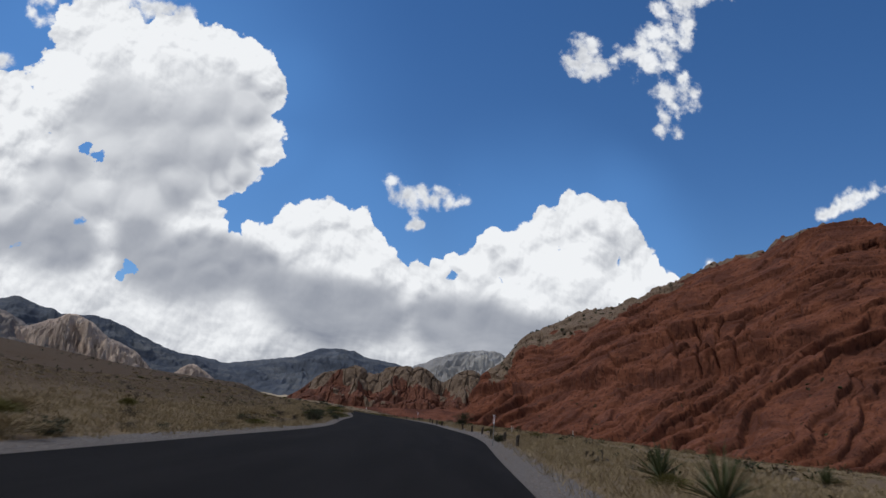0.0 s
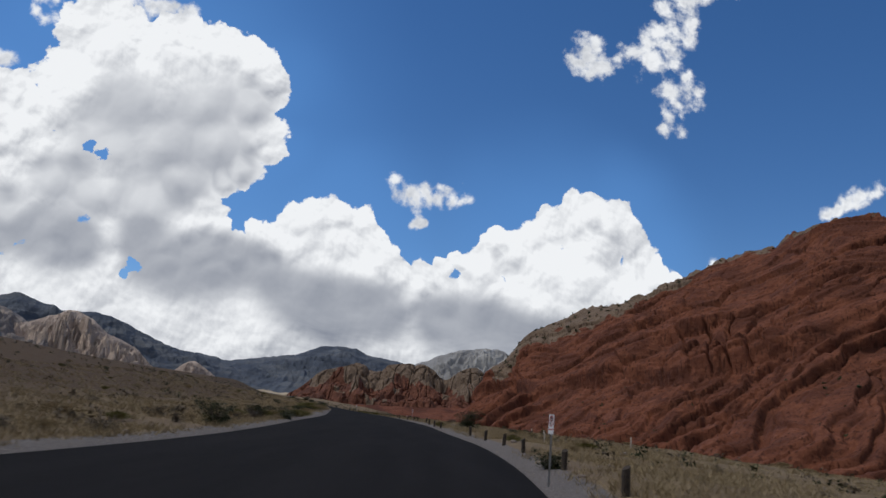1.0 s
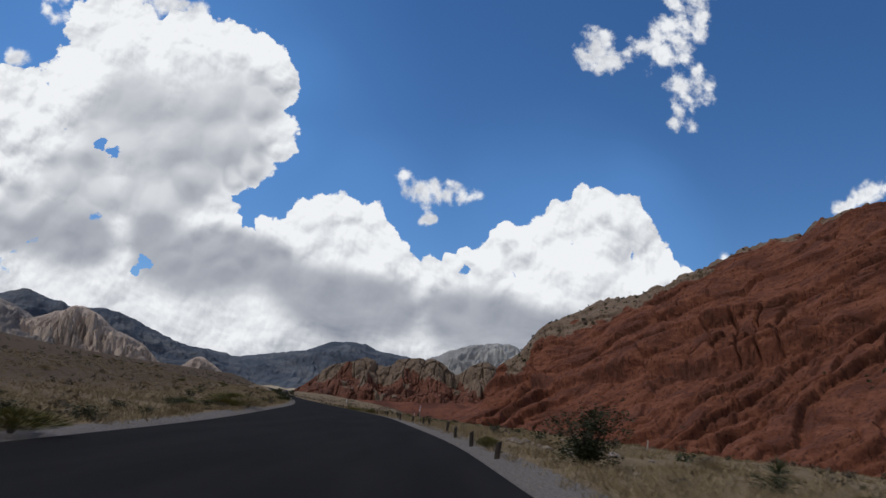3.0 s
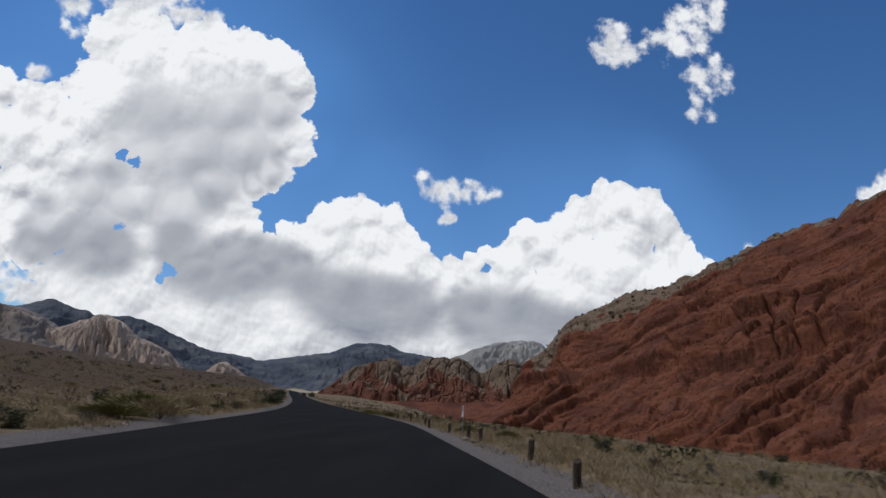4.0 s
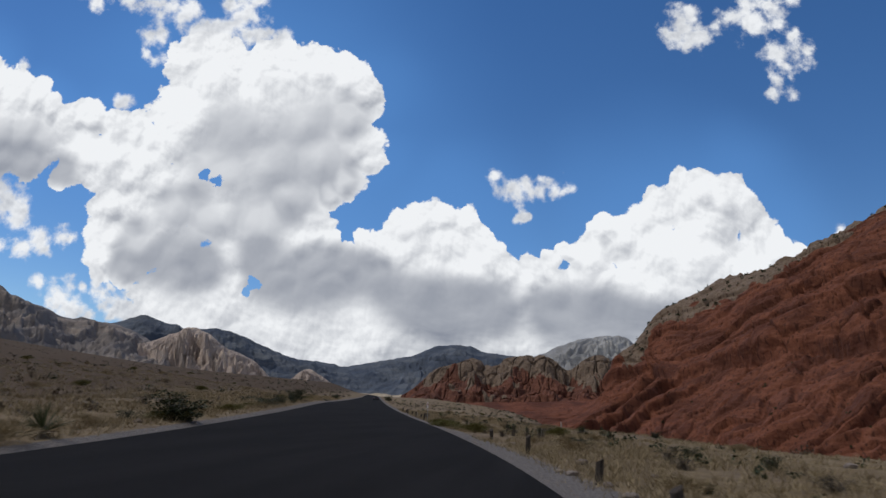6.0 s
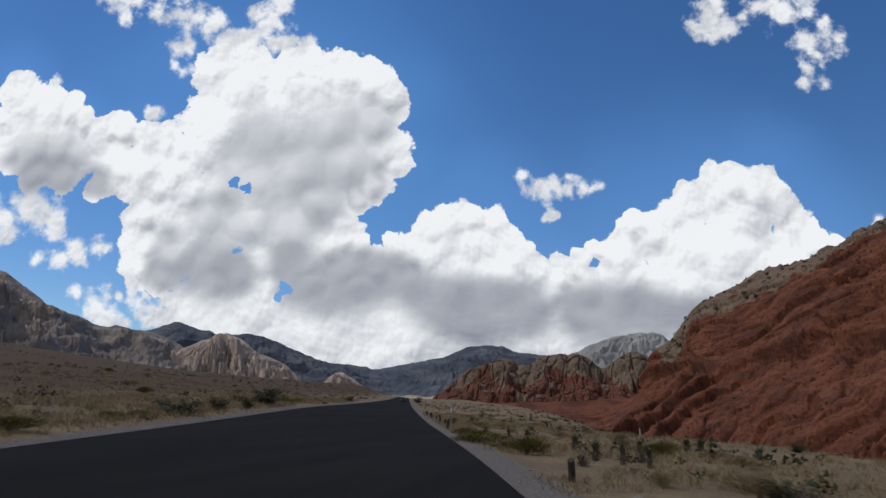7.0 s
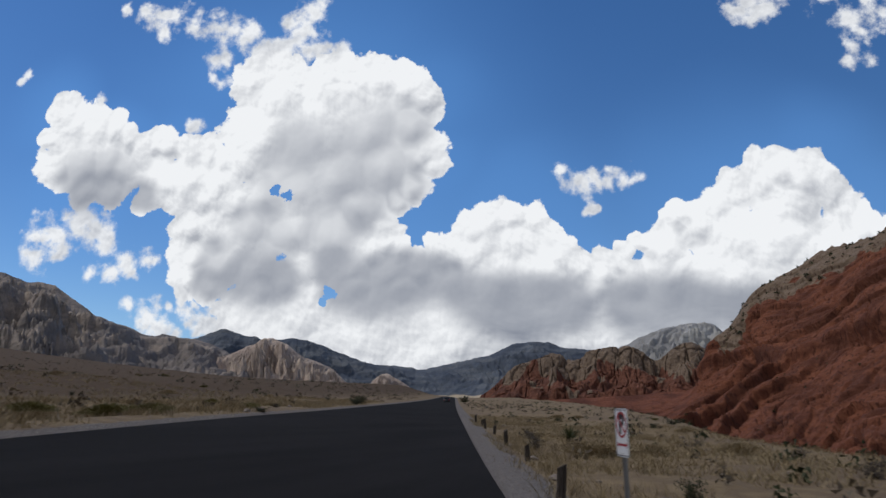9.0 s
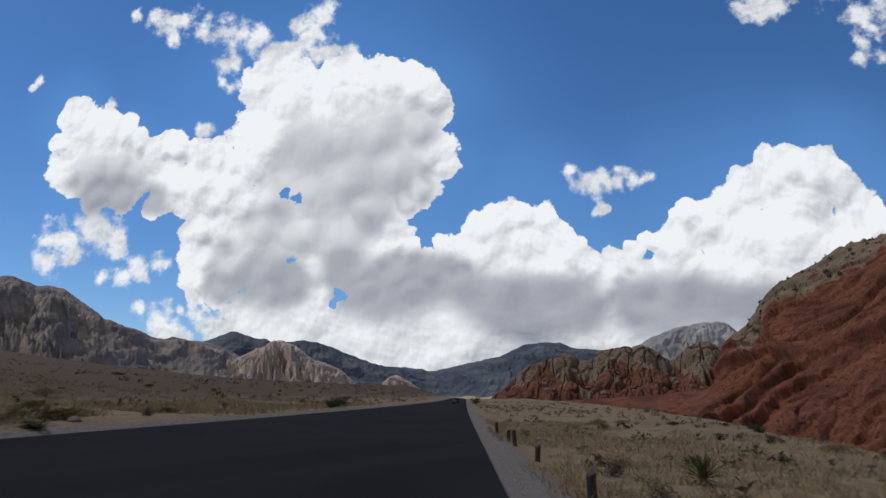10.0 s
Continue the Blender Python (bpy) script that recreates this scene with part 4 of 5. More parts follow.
DARK_BUSH = [(-8.6, 17.4, 0.5, 1.1), (-9.4, 75.5, 0.75, 1.9), (-13.2, 101.4, 0.63, 1.8), (-12.5, 103.3, 0.66, 1.2), (3.3, 112.5, 0.65, 1.1), (4.8, 113.6, 0.52, 0.95),
             (-17.2, 145.4, 1.0, 2.4), (-15.1, 126.4, 0.69, 0.73), (-22.0, 165.0, 0.6, 2.2), (0.8, 124.9, 0.41, 0.66), (-22.9, 169.8, 0.64, 1.15), (-23.6, 173.9, 0.72, 1.2),
             (-39.1, 236.8, 0.71, 1.6), (-39.9, 240.4, 0.87, 1.6), (-29.9, 202.3, 0.24, 0.8), (-38.2, 234.4, 0.58, 0.8), (-19.4, 121.4, 0.73, 1.1), (7.9, 177.4, 0.6, 2.2),
             (-4.1, 155.7, 0.48, 1.2), (-14.1, 188.8, 0.6, 0.6), (-79.5, 458, 2.9, 5.0), (-13.5, 95.0, 0.5, 1.2), (4.2, 44.6, 0.6, 1.3)]
YELLOW = [(-14.0, 114.2, 0.9, 2.4), (4.8, 59.9, 0.3, 0.6), (8.9, 61.8, 0.4, 0.85), (-9.6, 80.8, 0.7, 1.6), (-11.0, 68.3, 0.54, 0.86), (-13.4, 110.3, 0.58, 1.7),
          (1.6, 91.0, 0.53, 0.63), (-17.4, 145.4, 0.4, 1.3), (0.5, 120.5, 0.56, 0.87), (-1.4, 124.6, 0.46, 0.92), (-9.8, 167.2, 0.7, 1.0), (-12.4, 171.9, 0.44, 1.3),
          (-12.0, 173.8, 0.36, 1.0), (-5.2, 173.1, 0.5, 1.1), (-19.4, 154.2, 0.38, 0.96), (-4.9, 171.0, 0.72, 1.0), (-10.9, 169.9, 0.35, 0.8),
          (-14.0, 180.0, 0.55, 1.1), (-13.2, 177.2, 0.5, 1.0), (-12.5, 174.3, 0.6, 1.35)]
DRY = [(-8.6, 32.6, 0.36, 1.0), (-9.4, 40.5, 0.38, 1.3), (-10.5, 75.9, 0.67, 1.1), (-9.9, 68.7, 0.9, 1.5), (-12.5, 112.1, 0.9, 1.8), (-13.2, 114.8, 0.48, 0.96),
       (4.1, 94.1, 0.4, 0.77), (4.8, 102.2, 0.43, 0.86), (1.7, 109.5, 0.39, 0.46), (-13.6, 114.6, 0.52, 1.05), (-15.4, 135.3, 0.4, 1.16), (-14.6, 127.9, 0.79, 0.99),
       (-16.5, 125.9, 0.78, 0.97), (3.0, 128.6, 0.27, 0.34), (-6.2, 158.0, 0.4, 0.46), (-20.6, 161.1, 0.22, 0.74), (-16.8, 200.5, 0.69, 1.2), (-19.0, 204.0, 0.8, 1.1), (-9.9, 174.3, 0.6, 1.0)]
CROWNED = [(1.6, 121.5, 0.6, 0.6), (12.3, 143.3, 0.9, 0.9), (12.6, 143.1, 0.95, 0.9), (-8.3, 173.4, 0.9, 0.9), (-6.7, 164.5, 0.85, 0.7), (-3.4, 175.9, 0.9, 1.2),
           (-7.5, 165.9, 0.95, 1.0), (-6.0, 163.5, 0.9, 0.7), (-3.4, 171.4, 1.0, 1.2), (-5.5, 175.0, 0.65, 1.0), (-2.0, 168.0, 0.8, 1.0), (-11.7, 179.7, 0.95, 0.7), (-11.1, 183.6, 0.8, 0.8)]
SWORD = [(5.7, 18.4, 1.15, 1.1), (4.4, 11.2, 1.15, 0.95), (13.8, 26.1, 0.95, 0.9), (-15.6, 136.9, 0.8, 0.8), (-18.0, 208.4, 0.85, 0.8), (10.5, 88.0, 0.8, 0.8)]
for i, spot in enumerate(DARK_BUSH):
    tagged(plant(MODELS[i % 2], *spot), group="roadside bushes")
for i, spot in enumerate(YELLOW):
    tagged(plant(MODELS[2 + i % 2], *spot), group="yellow brush")
for i, spot in enumerate(DRY):
    tagged(plant(MODELS[4 + i % 2], *spot), group="dry shrubs")
for spot in CROWNED:
    tagged(plant(MODELS[7], *spot), group="yuccas")
for spot in SWORD:
    tagged(plant(MODELS[6], *spot), group="yuccas")
for spot in ((-10.8, 72.7, 0.95, 2.0), (-8.2, 54.2, 1.15, 2.2), (3.75, 84.4, 1.75, 2.9), (-25.9, 181.2, 1.2, 2.6)):
    tagged(plant(MODELS[8], *spot), group="roadside bushes")

# more low brush over the field, where no single one stands out
rng = np.random.default_rng(21)
for k in range(250):
    y = rng.uniform(8, 270)
    side = rng.random() < 0.62
    n = float(road_right(np.array(y))) + 2.6 + 42 * rng.random() ** 1.6 if side else float(road_left(np.array(y))) - rng.uniform(3, 40)
    size = rng.uniform(0.22, 0.6)
    model = MODELS[(0, 1, 2, 4, 5, 5, 4)[rng.integers(0, 7)]]
    tagged(plant(model, float(spine(np.array(y))) + n, y, size, size * rng.uniform(1.2, 2.2)), group="field brush")


for k in range(30):
    y = rng.uniform(120, 225)
    n = float(road_right(np.array(y))) + 2.2 + 12 * rng.random()
    size = rng.uniform(0.35, 0.62)
    tagged(plant(MODELS[5 - k % 2], float(spine(np.array(y))) + n, y, size, size * rng.uniform(1.9, 2.6)), group="field brush")

# a loose hedge of soft brush along the left shoulder
for k in range(86):
    y = 14 + 2.35 * k + rng.uniform(-1, 1)
    n = float(road_left(np.array(y))) - 1.9 - 3.2 * rng.random() ** 1.5
    size = rng.uniform(0.28, 0.62) * (1.0 if y < 130 else 0.75)
    model = MODELS[(4, 5, 4, 5, 2, 3, 1)[rng.integers(0, 7)]]
    tagged(plant(model, float(spine(np.array(y))) + n, y, size, size * rng.uniform(1.6, 2.6)), group="shoulder brush")


def drop_model(ob):
    for o in (*ob.children_recursive, ob):
        bpy.data.objects.remove(o)


for model in MODELS:
    drop_model(model)


def scatter(rng, count, near, wide, y0, y1, left=True, right=True):
    """Random places beside the road: n and y."""
    y = rng.uniform(y0, y1, count)
    out = near + wide * rng.uniform(0, 1, count) ** 1.4
    pick = rng.random(count) < (0.55 if left and right else 1.0 if right else 0.0)
    n = np.where(pick, road_right(y) + out, road_left(y) - out)
    return n, y


def grass():
    """Straw grass in tufts."""
    rng = np.random.default_rng(31)
    n, y = (np.concatenate(q) for q in zip(scatter(rng, 32000, 0.85, 34, 0, 240), scatter(rng, 24000, 1.5, 9, 0, 260)))
    keep = fbm((spine(y) + n) / 5, y / 5, 3, 7) + 0.5 * smooth(np.abs(n) / 20) > -0.32
    n, y = n[keep], y[keep]
    per = 9
    n, y = np.repeat(n, per), np.repeat(y, per)
    x = spine(y) + n + rng.normal(0, 0.11, len(n))
    y = y + rng.normal(0, 0.11, len(n))
    z = land(x - spine(y), y) - 0.02
    high = rng.uniform(0.08, 0.32, len(n)) * (1 - 0.4 * smooth((np.abs(n) - 8) / 20)) * (0.75 + 0.5 * np.repeat(rng.random(len(n) // per), per))
    turn, lean = rng.uniform(0, 2 * np.pi, len(n)), rng.uniform(0.2, 1.3, len(n))
    tip = np.stack([x + np.cos(turn) * lean * high, y + np.sin(turn) * lean * high, z + high], -1)
    wide = 0.007 + 0.0007 * np.abs(n)
    sx, sy = np.sin(turn * 3) * wide, np.cos(turn * 3) * wide
    v = np.stack([np.stack([x - sx, y - sy, z], -1), np.stack([x + sx, y + sy, z], -1), tip], 1).reshape(-1, 3)
    return triangles("dry_grass", v, M_STRAW, "dry straw grass in tufts beside the road", "grass")


def triangles(name, v, mat, label, category):
    me = bpy.data.meshes.new(name)
    count = len(v) // 3
    me.vertices.add(len(v))
    me.vertices.foreach_set("co", np.ascontiguousarray(v, dtype=np.float32).ravel())
    me.loops.add(len(v))
    me.loops.foreach_set("vertex_index", np.arange(len(v), dtype=np.int32))
    me.polygons.add(count)
    me.polygons.foreach_set("loop_start", np.arange(0, len(v), 3, dtype=np.int32))
    me.update(calc_edges=True)
    me.materials.append(mat)
    return tagged(new(name, me), label, category, kind="stuff")


def scrub(name, seed, count, y0, y1, near, wide, size, left, right, mat, label):
    """Low scrub, each a clump of many small leaves."""
    rng = np.random.default_rng(seed)
    n, y = scatter(rng, count, near, wide, y0, y1, left, right)
    keep = fbm((spine(y) + n) / 30, y / 30, 3, seed) > -0.25
    n, y = n[keep], y[keep]
    per = 22
    r = np.repeat(size * rng.uniform(0.4, 1.3, len(n)), per)
    n, y = np.repeat(n, per), np.repeat(y, per)
    d = unit(rng.normal(size=(len(n), 3))) * rng.uniform(0.3, 1, (len(n), 1)) * (1, 1, 0.7)
    x = spine(y) + n
    z = land(n, y)
    c = np.stack([x, y, z + 0.3 * r], -1) + d * r[:, None]
    c[:, 2] = np.maximum(c[:, 2], z)
    way, side = unit(rng.normal(size=(len(n), 3))), unit(rng.normal(size=(len(n), 3)))
    s = (r * 0.35)[:, None]
    v = np.stack([c - side * s * 0.6, c + side * s * 0.6, c + way * s], 1).reshape(-1, 3)
    return triangles(name, v, mat, label, "scrub")


grass()
scrub("desert_scrub", 41, 2200, 0, 700, 10, 420, 0.5, True, False, M_LEAF, "small dark scrub dotted over the hillside")
scrub("desert_scrub", 42, 1300, 5, 520, 5, 90, 0.42, False, True, M_LEAF, "small dark scrub dotted over the field")
scrub("straw_scrub", 43, 3600, 0, 420, 3, 160, 0.42, True, True, M_DEAD, "dry grey-brown scrub dotted over the field")


def hill_brush(name, seed, count, size, wanted, mat, label, category):
    """Clumps of brush or rubble on the hill: wanted gives the share of each place."""
    rng = np.random.default_rng(seed)
    flat = xyz.reshape(-1, 3)
    at = flat[rng.choice(len(flat), count, p=wanted.ravel() / wanted.sum())]
    per = 16
    r = np.repeat(size * rng.uniform(0.4, 1.3, count), per)[:, None]
    c = np.repeat(at, per, 0) + unit(rng.normal(size=(count * per, 3))) * rng.uniform(0.2, 1, (count * per, 1)) * (1, 1, 0.75) * r
    way, side = unit(rng.normal(size=(len(c), 3))), unit(rng.normal(size=(len(c), 3)))
    v = np.stack([c - side * r * 0.5, c + side * r * 0.5, c + way * r * 0.8], 1).reshape(-1, 3)
    return triangles(name, v, mat, label, category)


hill_brush("hill_scrub", 44, 120, 3.0, pale * (V < 1) * (hi[..., 2] > 60), M_LEAF, "dark green scrub clinging to the hill's tan cap", "scrub")
hill_brush("hill_scrub", 45, 160, 1.8, (1 - pale) * (V > 0.1) * (V < 0.5), M_LEAF, "dark scrub in the cracks of the red hill", "scrub")


# ---- stones, posts and signs ----
def stone_mesh(seed):
    rng = np.random.default_rng(seed)
    bm = bmesh.new()
    bmesh.ops.create_icosphere(bm, subdivisions=2, radius=1.0)
    cuts = unit(rng.normal(size=(7, 3)))
    for q in bm.verts:
        for c in cuts:
            over = q.co.dot(Vector(c)) - 0.72
            if over > 0:
                q.co -= Vector(c) * over
        q.co *= 1 + rng.normal(0, 0.03)
    return from_bm("stone", bm, False)


rng = np.random.default_rng(51)
stones = [stone_mesh(60 + k) for k in range(4)]
for me in stones:
    me.materials.append(M_STONE)
for k in range(110):
    y = rng.uniform(10, 240)
    n = float(road_right(np.array(y))) + (rng.uniform(0.9, 3.5) if k % 2 else rng.uniform(2, 14)) if k % 5 else float(road_left(np.array(y))) - rng.uniform(0.8, 3)
    x, r = float(spine(np.array(y))) + n, rng.uniform(0.05, 0.17) * (1.5 if k % 9 == 0 else 1)
    ob = new("stone", stones[k % 4])
    ob.matrix_basis = Matrix.Translation((x, y, ground_at(x, y) + 0.2 * r)) @ pose(0, 0, 0, 0, 0, rng.uniform(0, 360)) @ Matrix.Diagonal((r * 1.3, r, r * 0.7, 1))
    tagged(ob, "pale angular stone lying on the gravel", "stone", "roadside stones")


for k in range(38):
    y, n = (93 + rng.uniform(-3.5, 5), rng.uniform(4.6, 9.5)) if k < 26 else (177.5 + rng.uniform(-2, 5), 9 + rng.uniform(-1.5, 2))
    x, r = float(spine(np.array(y))) + n, rng.uniform(0.08, 0.24)
    ob = new("stone", stones[k % 4])
    ob.matrix_basis = Matrix.Translation((x, y, ground_at(x, y) + 0.2 * r)) @ pose(0, 0, 0, 0, 0, rng.uniform(0, 360)) @ Matrix.Diagonal((r * 1.3, r, r * 0.7, 1))
    tagged(ob, "pale angular stone in a loose pile among grass", "stone", "stone pile")


def pebbles():
    rng = np.random.default_rng(71)
    n, y = scatter(rng, 7000, 0.25, 2.6, 0, 230)
    x = spine(y) + n
    z = land(n, y)
    r = rng.uniform(0.012, 0.04, len(n))
    base = np.array([(1, 0, 0), (0, 1, 0), (-1, 0, 0), (0, -1, 0), (0, 0, 0.8)], float)
    tri = [(0, 1, 4), (1, 2, 4), (2, 3, 4), (3, 0, 4)]
    turn = rng.uniform(0, 6.28, len(n))
    out = []
    for t in tri:
        for k in t:
            px, py, pz = base[k]
            out.append(np.stack([x + r * (px * np.cos(turn) - py * np.sin(turn)), y + r * (px * np.sin(turn) + py * np.cos(turn)), z + r * pz - 0.004], -1))
    v = np.stack(out, 1).reshape(-1, 3)
    return triangles("gravel", v, M_STONE, "loose grey gravel along the road's shoulders", "gravel")


pebbles()


def bollard(x, y, high, tilt, turn):
    """A weathered post with a slanted, split top."""
    rng = np.random.default_rng(int(y * 10))
    bm = bmesh.new()
    bmesh.ops.create_cone(bm, cap_ends=True, segments=10, radius1=0.085, radius2=0.08, depth=high + 0.25)
    bmesh.ops.subdivide_edges(bm, edges=[e for e in bm.edges if abs(e.verts[0].co.z - e.verts[1].co.z) > 0.1], cuts=4)
    for q in bm.verts:
        q.co.z += (high - 0.25) / 2
        if q.co.z > high - 0.03:
            q.co.z += 0.55 * q.co.x
        q.co.x *= 1 + rng.normal(0, 0.05)
        q.co.y *= 1 + rng.normal(0, 0.05)
    me = from_bm("bollard", bm, False)
    me.materials.append(M_WOOD)
    ob = new("wooden_bollard", me)
    ob.matrix_basis = Matrix.Translation((x, y, ground_at(x, y))) @ pose(0, 0, 0, 0, tilt, turn)
    return tagged(ob, "weathered dark wooden post with a slanted top, set in roadside gravel", "post", "roadside posts")


POSTS = [(4.45, 37.0), (4.5, 43.8), (4.45, 52.5), (4.2, 58.0), (3.7, 63.0), (3.2, 69.0), (1.6, 86.6), (1.1, 93.2), (0.6, 99.8), (0.25, 106.0), (-0.9, 115.6), (-1.4, 118.8),
         (-2.4, 125.2), (-3.8, 132.3), (-4.4, 138.3), (-6.1, 147.8), (-8.1, 157.8), (-16.3, 187.0), (-18.1, 196.0), (-20.0, 203.5), (-22.3, 213.4), (-24.1, 220.0), (-25.0, 223.5), (-26.6, 229.0)]
for i, (x, y) in enumerate(POSTS):
    bollard(x, y, 0.52 + 0.08 * math.sin(3.1 * i), 5 * math.sin(2.3 * i), 30 + 40 * math.sin(1.7 * i))


def rounded_plate(name, wide, high, corner, thick, inset=0.0, ring=0.0):
    """A plate, or a frame of a given line width, standing in x and z, facing -y."""
    def outline(w2, h2, r):
        pts = []
        for cx, cz, a0 in ((w2 - r, h2 - r, 0), (-w2 + r, h2 - r, 90), (-w2 + r, -h2 + r, 180), (w2 - r, -h2 + r, 270)):
            pts += [(cx + r * math.cos(radians(a0 + k * 15)), cz + r * math.sin(radians(a0 + k * 15))) for k in range(7)]
        return pts
    bm = bmesh.new()
    outer = [bm.verts.new((x, 0, z)) for x, z in outline(wide / 2 - inset, high / 2 - inset, max(corner - inset, 0.004))]
    if ring:
        inner = [bm.verts.new((x, 0, z)) for x, z in outline(wide / 2 - inset - ring, high / 2 - inset - ring, max(corner - inset - ring, 0.003))]
        for k in range(len(outer)):
            j = (k + 1) % len(outer)
            bm.faces.new((outer[k], outer[j], inner[j], inner[k]))
    else:
        bm.faces.new(outer)
    ext = bmesh.ops.extrude_face_region(bm, geom=bm.faces[:])
    bmesh.ops.translate(bm, verts=[g for g in ext["geom"] if isinstance(g, bmesh.types.BMVert)], vec=(0, -thick, 0))
    bmesh.ops.recalc_face_normals(bm, faces=bm.faces[:])
    return from_bm(name, bm, False)


def disc_ring(name, outer, inner, thick):
    bm = bmesh.new()
    rows = [[bm.verts.new((r * math.cos(k * math.pi / 24), y, r * math.sin(k * math.pi / 24))) for k in range(48)] for r, y in ((outer, 0), (outer, -thick), (inner, -thick), (inner, 0))]
    for a in range(4):
        for k in range(48):
            j = (k + 1) % 48
            bm.faces.new((rows[a][k], rows[a][j], rows[(a + 1) % 4][j], rows[(a + 1) % 4][k]))
    bmesh.ops.recalc_face_normals(bm, faces=bm.faces[:])
    return from_bm(name, bm, False)


def flat_shape(name, pts, thick):
    bm = bmesh.new()
    bm.faces.new([bm.verts.new((x, 0, z)) for x, z in pts])
    ext = bmesh.ops.extrude_face_region(bm, geom=bm.faces[:])
    bmesh.ops.translate(bm, verts=[g for g in ext["geom"] if isinstance(g, bmesh.types.BMVert)], vec=(0, -thick, 0))
    bmesh.ops.recalc_face_normals(bm, faces=bm.faces[:])
    return from_bm(name, bm, False)


def letter_mesh(name, text, size, thick):
    cu = bpy.data.curves.new(name, "FONT")
    cu.body, cu.size, cu.extrude, cu.align_x, cu.align_y, cu.offset = text, size, thick, "CENTER", "CENTER", 0.012
    ob = bpy.data.objects.new(name, cu)
    scene.collection.objects.link(ob)
    me = bpy.data.meshes.new_from_object(ob.evaluated_get(bpy.context.evaluated_depsgraph_get()))
    bpy.data.objects.remove(ob)
    me.transform(Matrix.Rotation(radians(90), 4, "X"))
    return me


def no_parking_sign(x, y, top, turn, lean=0.0):
    """A white plate with a barred letter and a two-headed arrow on a steel channel post."""
    root = new("no_parking_sign")
    ground_z = ground_at(x, y)
    mid = top - ground_z - 0.2285
    bm = bmesh.new()
    prof = [(-0.035, 0.0), (-0.022, 0.0), (-0.018, 0.022), (0.018, 0.022), (0.022, 0.0), (0.035, 0.0), (0.035, 0.005), (0.026, 0.005), (0.021, 0.028), (-0.021, 0.028), (-0.026, 0.005), (-0.035, 0.005)]
    lo = [bm.verts.new((px, py, -0.25)) for px, py in prof]
    hi = [bm.verts.new((px, py, mid + 0.19)) for px, py in prof]
    for k in range(12):
        bm.faces.new((lo[k], lo[(k + 1) % 12], hi[(k + 1) % 12], hi[k]))
    bm.faces.new(hi)
    bmesh.ops.recalc_face_normals(bm, faces=bm.faces[:])
    part("post", from_bm("post", bm, False), M_STEEL, root, "galvanised steel channel post")
    face = part("panel", rounded_plate("panel", 0.305, 0.457, 0.038, 0.003), M_WHITE, root, "white sign plate")
    face.location = (0, -0.003, mid)
    for name, me, mat, dx, dz in (
        ("border", rounded_plate("border", 0.305, 0.457, 0.038, 0.001, 0.009, 0.008), M_BLACK, 0, 0),
        ("letter", letter_mesh("letter", "P", 0.24, 0.0006), M_BLACK, 0.0, 0.072),
        ("ring", disc_ring("ring", 0.125, 0.102, 0.0012), M_SIGN_RED, 0, 0.075),
        ("bar", flat_shape("bar", [(-0.083, 0.067), (-0.067, 0.083), (0.083, -0.067), (0.067, -0.083)], 0.0016), M_SIGN_RED, 0, 0.075),
        ("arrow", flat_shape("arrow", [(-0.12, 0), (-0.078, 0.028), (-0.078, 0.011), (0.078, 0.011), (0.078, 0.028), (0.12, 0), (0.078, -0.028), (0.078, -0.011), (-0.078, -0.011), (-0.078, -0.028)], 0.0012), M_SIGN_RED, 0, -0.115),
    ):
        ob = part(name, me, mat, face)
        ob.location = (dx, -0.0032, dz)
    for dz in (0.205, -0.195):
        bm = bmesh.new()
        bmesh.ops.create_cone(bm, cap_ends=True, segments=8, radius1=0.009, radius2=0.007, depth=0.006, matrix=Matrix.Translation((0, -0.006, dz)) @ pose(0, 0, 0, 90))
        part("bolt", from_bm("bolt", bm), M_STEEL, face)
    root.matrix_basis = Matrix.Translation((x, y, ground_z)) @ pose(0, 0, 0, 0, lean, turn)
    return tagged(root, "white no parking sign with red ring on steel post", "sign", "no parking signs")


SIGNS = [(3.49, 40.05, 1.57, -75), (-1.69, 117.75, 1.38, -73), (-15.14, 181.8, 1.30, -66)]
for x, y, top, turn in SIGNS:
    no_parking_sign(x, y, top, turn)


def stake(x, y, high, tilt):
    bm = bmesh.new()
    bmesh.ops.create_cone(bm, cap_ends=True, segments=7, radius1=0.05, radius2=0.03, depth=high + 0.2, matrix=Matrix.Translation((0, 0, (high - 0.2) / 2)))
    bmesh.ops.subdivide_edges(bm, edges=bm.edges[:], cuts=2)
    rng = np.random.default_rng(int(y))
    for q in bm.verts:
        q.co.x += rng.normal(0, 0.008) + 0.06 * math.sin(q.co.z * 4)
        q.co.y += rng.normal(0, 0.008)
    me = from_bm("stake", bm)
    me.materials.append(M_BARK)
    ob = new("dead_stalk", me)
    ob.matrix_basis = Matrix.Translation((x, y, ground_at(x, y))) @ pose(0, 0, 0, tilt, tilt * 0.6, 20)
    return tagged(ob, "pale dead plant stalk standing in dry grass", "stalk", "dead stalks")


for x, y, high, tilt in ((13.9, 72.4, 0.9, 4), (7.6, 68.0, 0.7, -8), (-6.0, 164.2, 0.55, 6), (12.4, 110.0, 0.7, 3), (-4.6, 188.0, 0.6, -5)):
    stake(x, y, high, tilt)


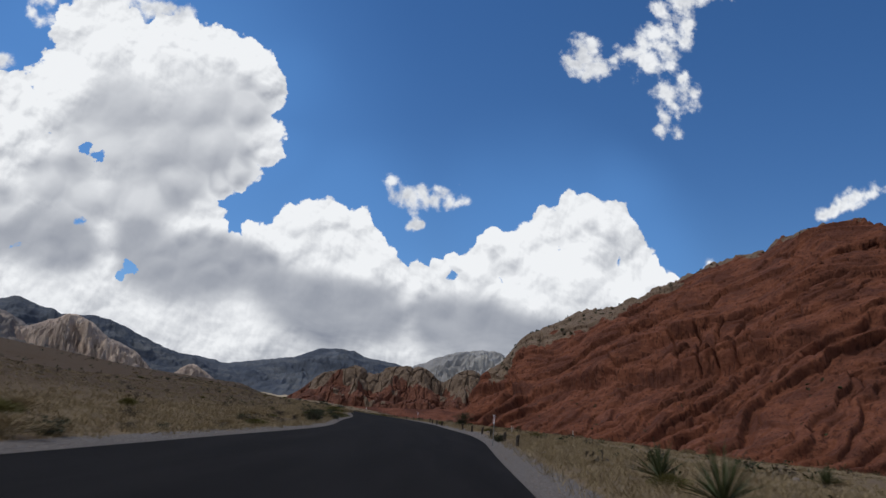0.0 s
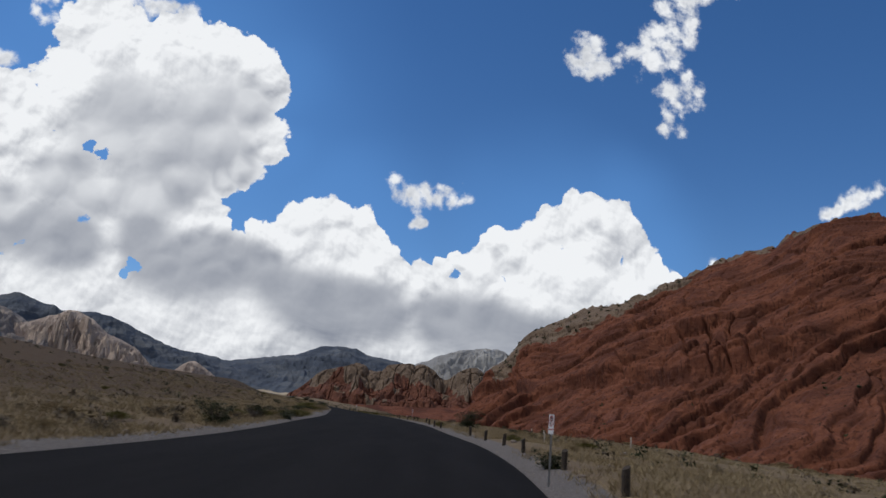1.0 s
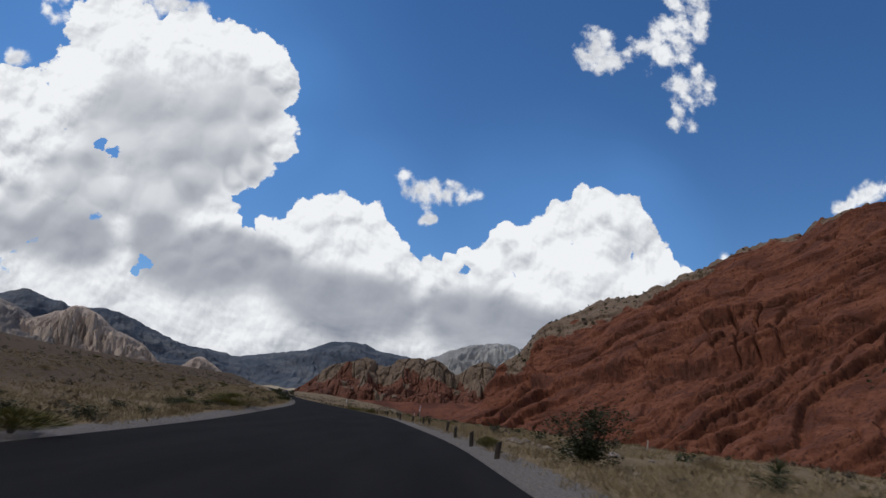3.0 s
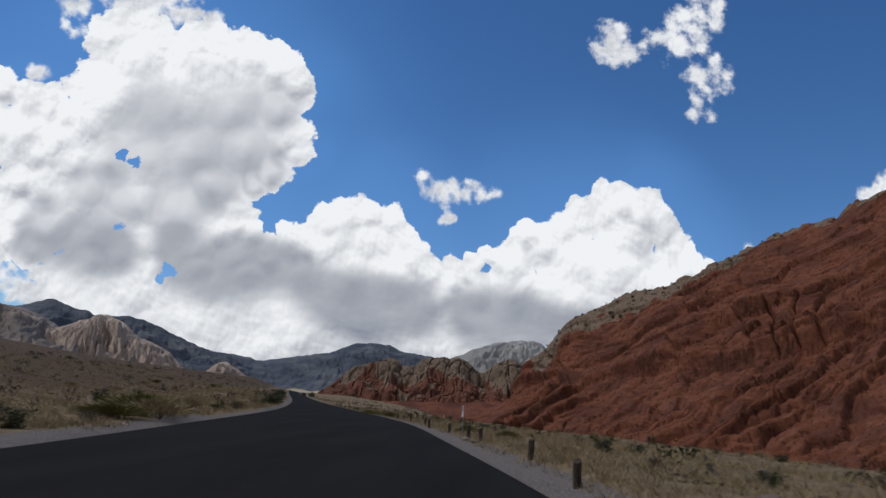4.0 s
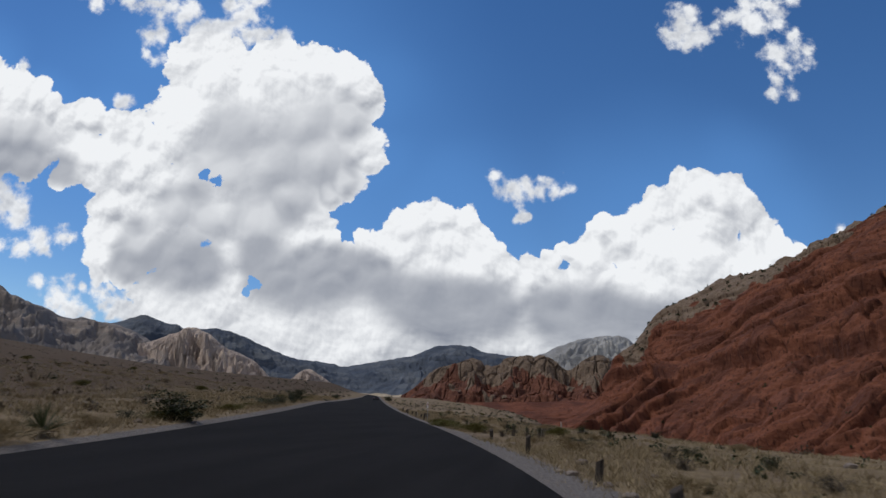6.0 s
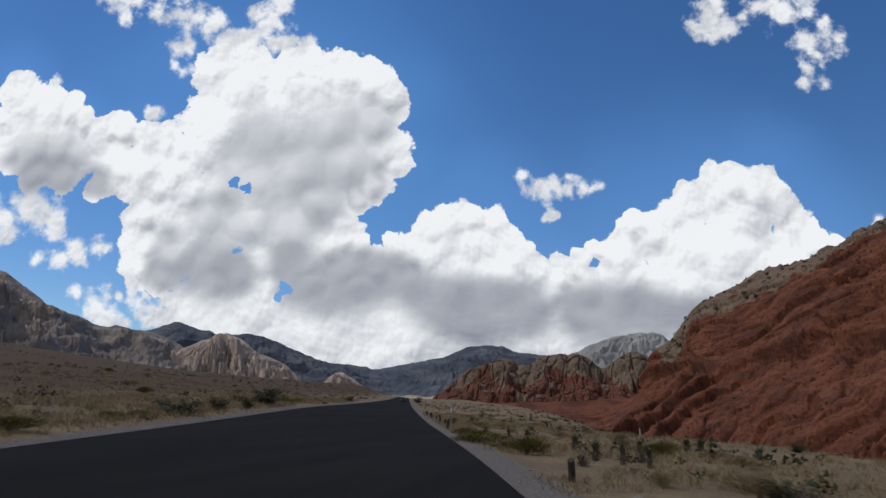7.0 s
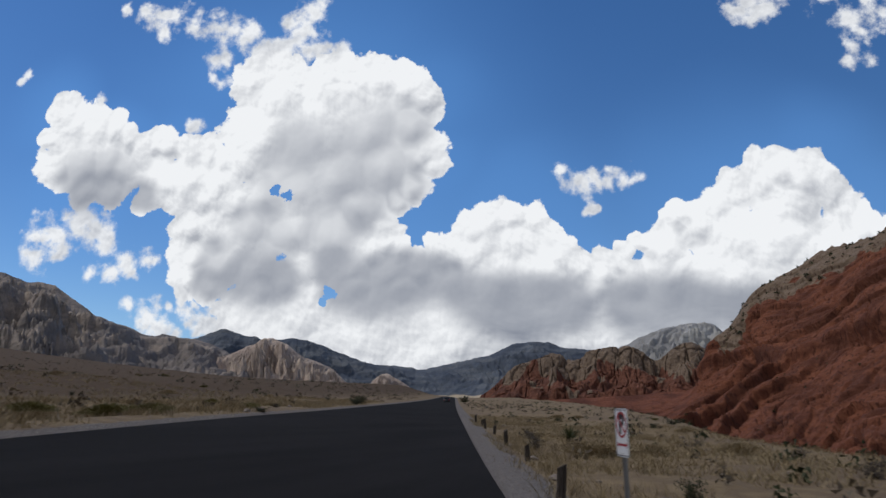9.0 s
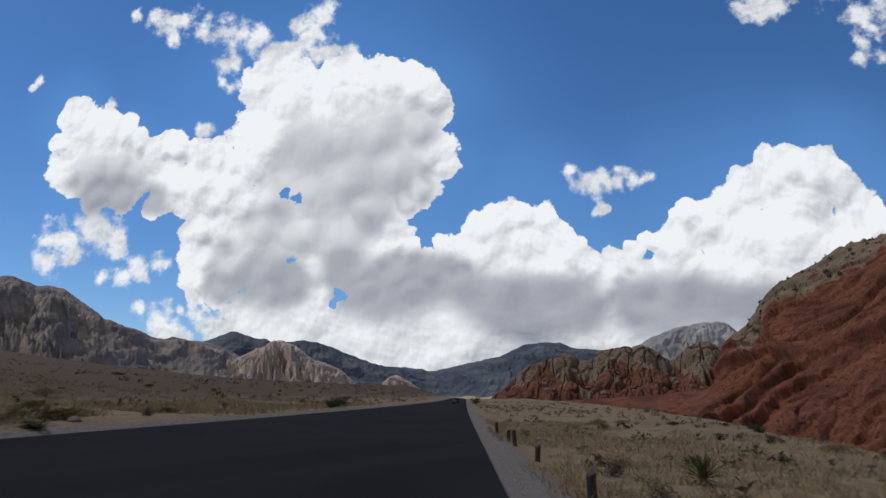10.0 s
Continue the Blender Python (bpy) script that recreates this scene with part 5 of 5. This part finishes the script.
def car(x, y, turn):
    """A dark saloon car seen from behind, far down the road."""
    root = new("car")
    bm = bmesh.new()
    side = [(-2.2, 0.35), (-2.25, 0.85), (-1.5, 0.95), (-0.9, 1.42), (0.7, 1.45), (1.3, 1.0), (2.1, 0.9), (2.25, 0.4)]
    rows = [[bm.verts.new((w2, py, pz)) for py, pz in side] for w2 in (-0.86, 0.86)]
    for k in range(len(side)):
        j = (k + 1) % len(side)
        bm.faces.new((rows[0][k], rows[0][j], rows[1][j], rows[1][k]))
    bm.faces.new(rows[0])
    bm.faces.new(rows[1][::-1])
    bmesh.ops.recalc_face_normals(bm, faces=bm.faces[:])
    bmesh.ops.bevel(bm, geom=bm.edges[:], offset=0.08, segments=2, affect="EDGES")
    body = part("body", from_bm("body", bm), painted("dark_car_paint", (0.02, 0.021, 0.024), 0.3), root)
    glass = part("rear_window", flat_shape("rear_window", [(-0.68, 1.0), (0.68, 1.0), (0.55, 1.36), (-0.55, 1.36)], 0.01), M_BLACK, body)
    glass.matrix_basis = Matrix.Translation((0, -1.50, 0.0)) @ Matrix.Shear("XY", 4, (0, 0)) 
    for w2 in (-0.66, 0.66):
        lamp = part("tail_light", flat_shape("tail_light", [(-0.14, 0.72), (0.14, 0.72), (0.14, 0.86), (-0.14, 0.86)], 0.03), M_SIGN_RED, body)
        lamp.location = (w2, -2.24, 0)
        for py in (-1.4, 1.4):
            bm = bmesh.new()
            bmesh.ops.create_cone(bm, cap_ends=True, segments=20, radius1=0.33, radius2=0.33, depth=0.22, matrix=pose(0, 0, 0, 0, 90))
            bmesh.ops.bevel(bm, geom=bm.edges[:], offset=0.03, segments=1, affect="EDGES")
            wheel = part("wheel", from_bm("wheel", bm), M_BLACK, root)
            wheel.location = (w2 * 1.18, py, 0.33)
    z = float(-bank(np.array(y)) * (x - float(spine(np.array(y)))) / 7.4 + climb(np.array(y))) + 0.012
    root.matrix_basis = Matrix.Translation((x, y, z)) @ pose(0, 0, 0, 0, 0, turn)
    return tagged(root, "dark saloon car driving ahead on the asphalt road", "car")


car(float(spine(np.array(365.0))) - 2.0, 365.0, 13.6)
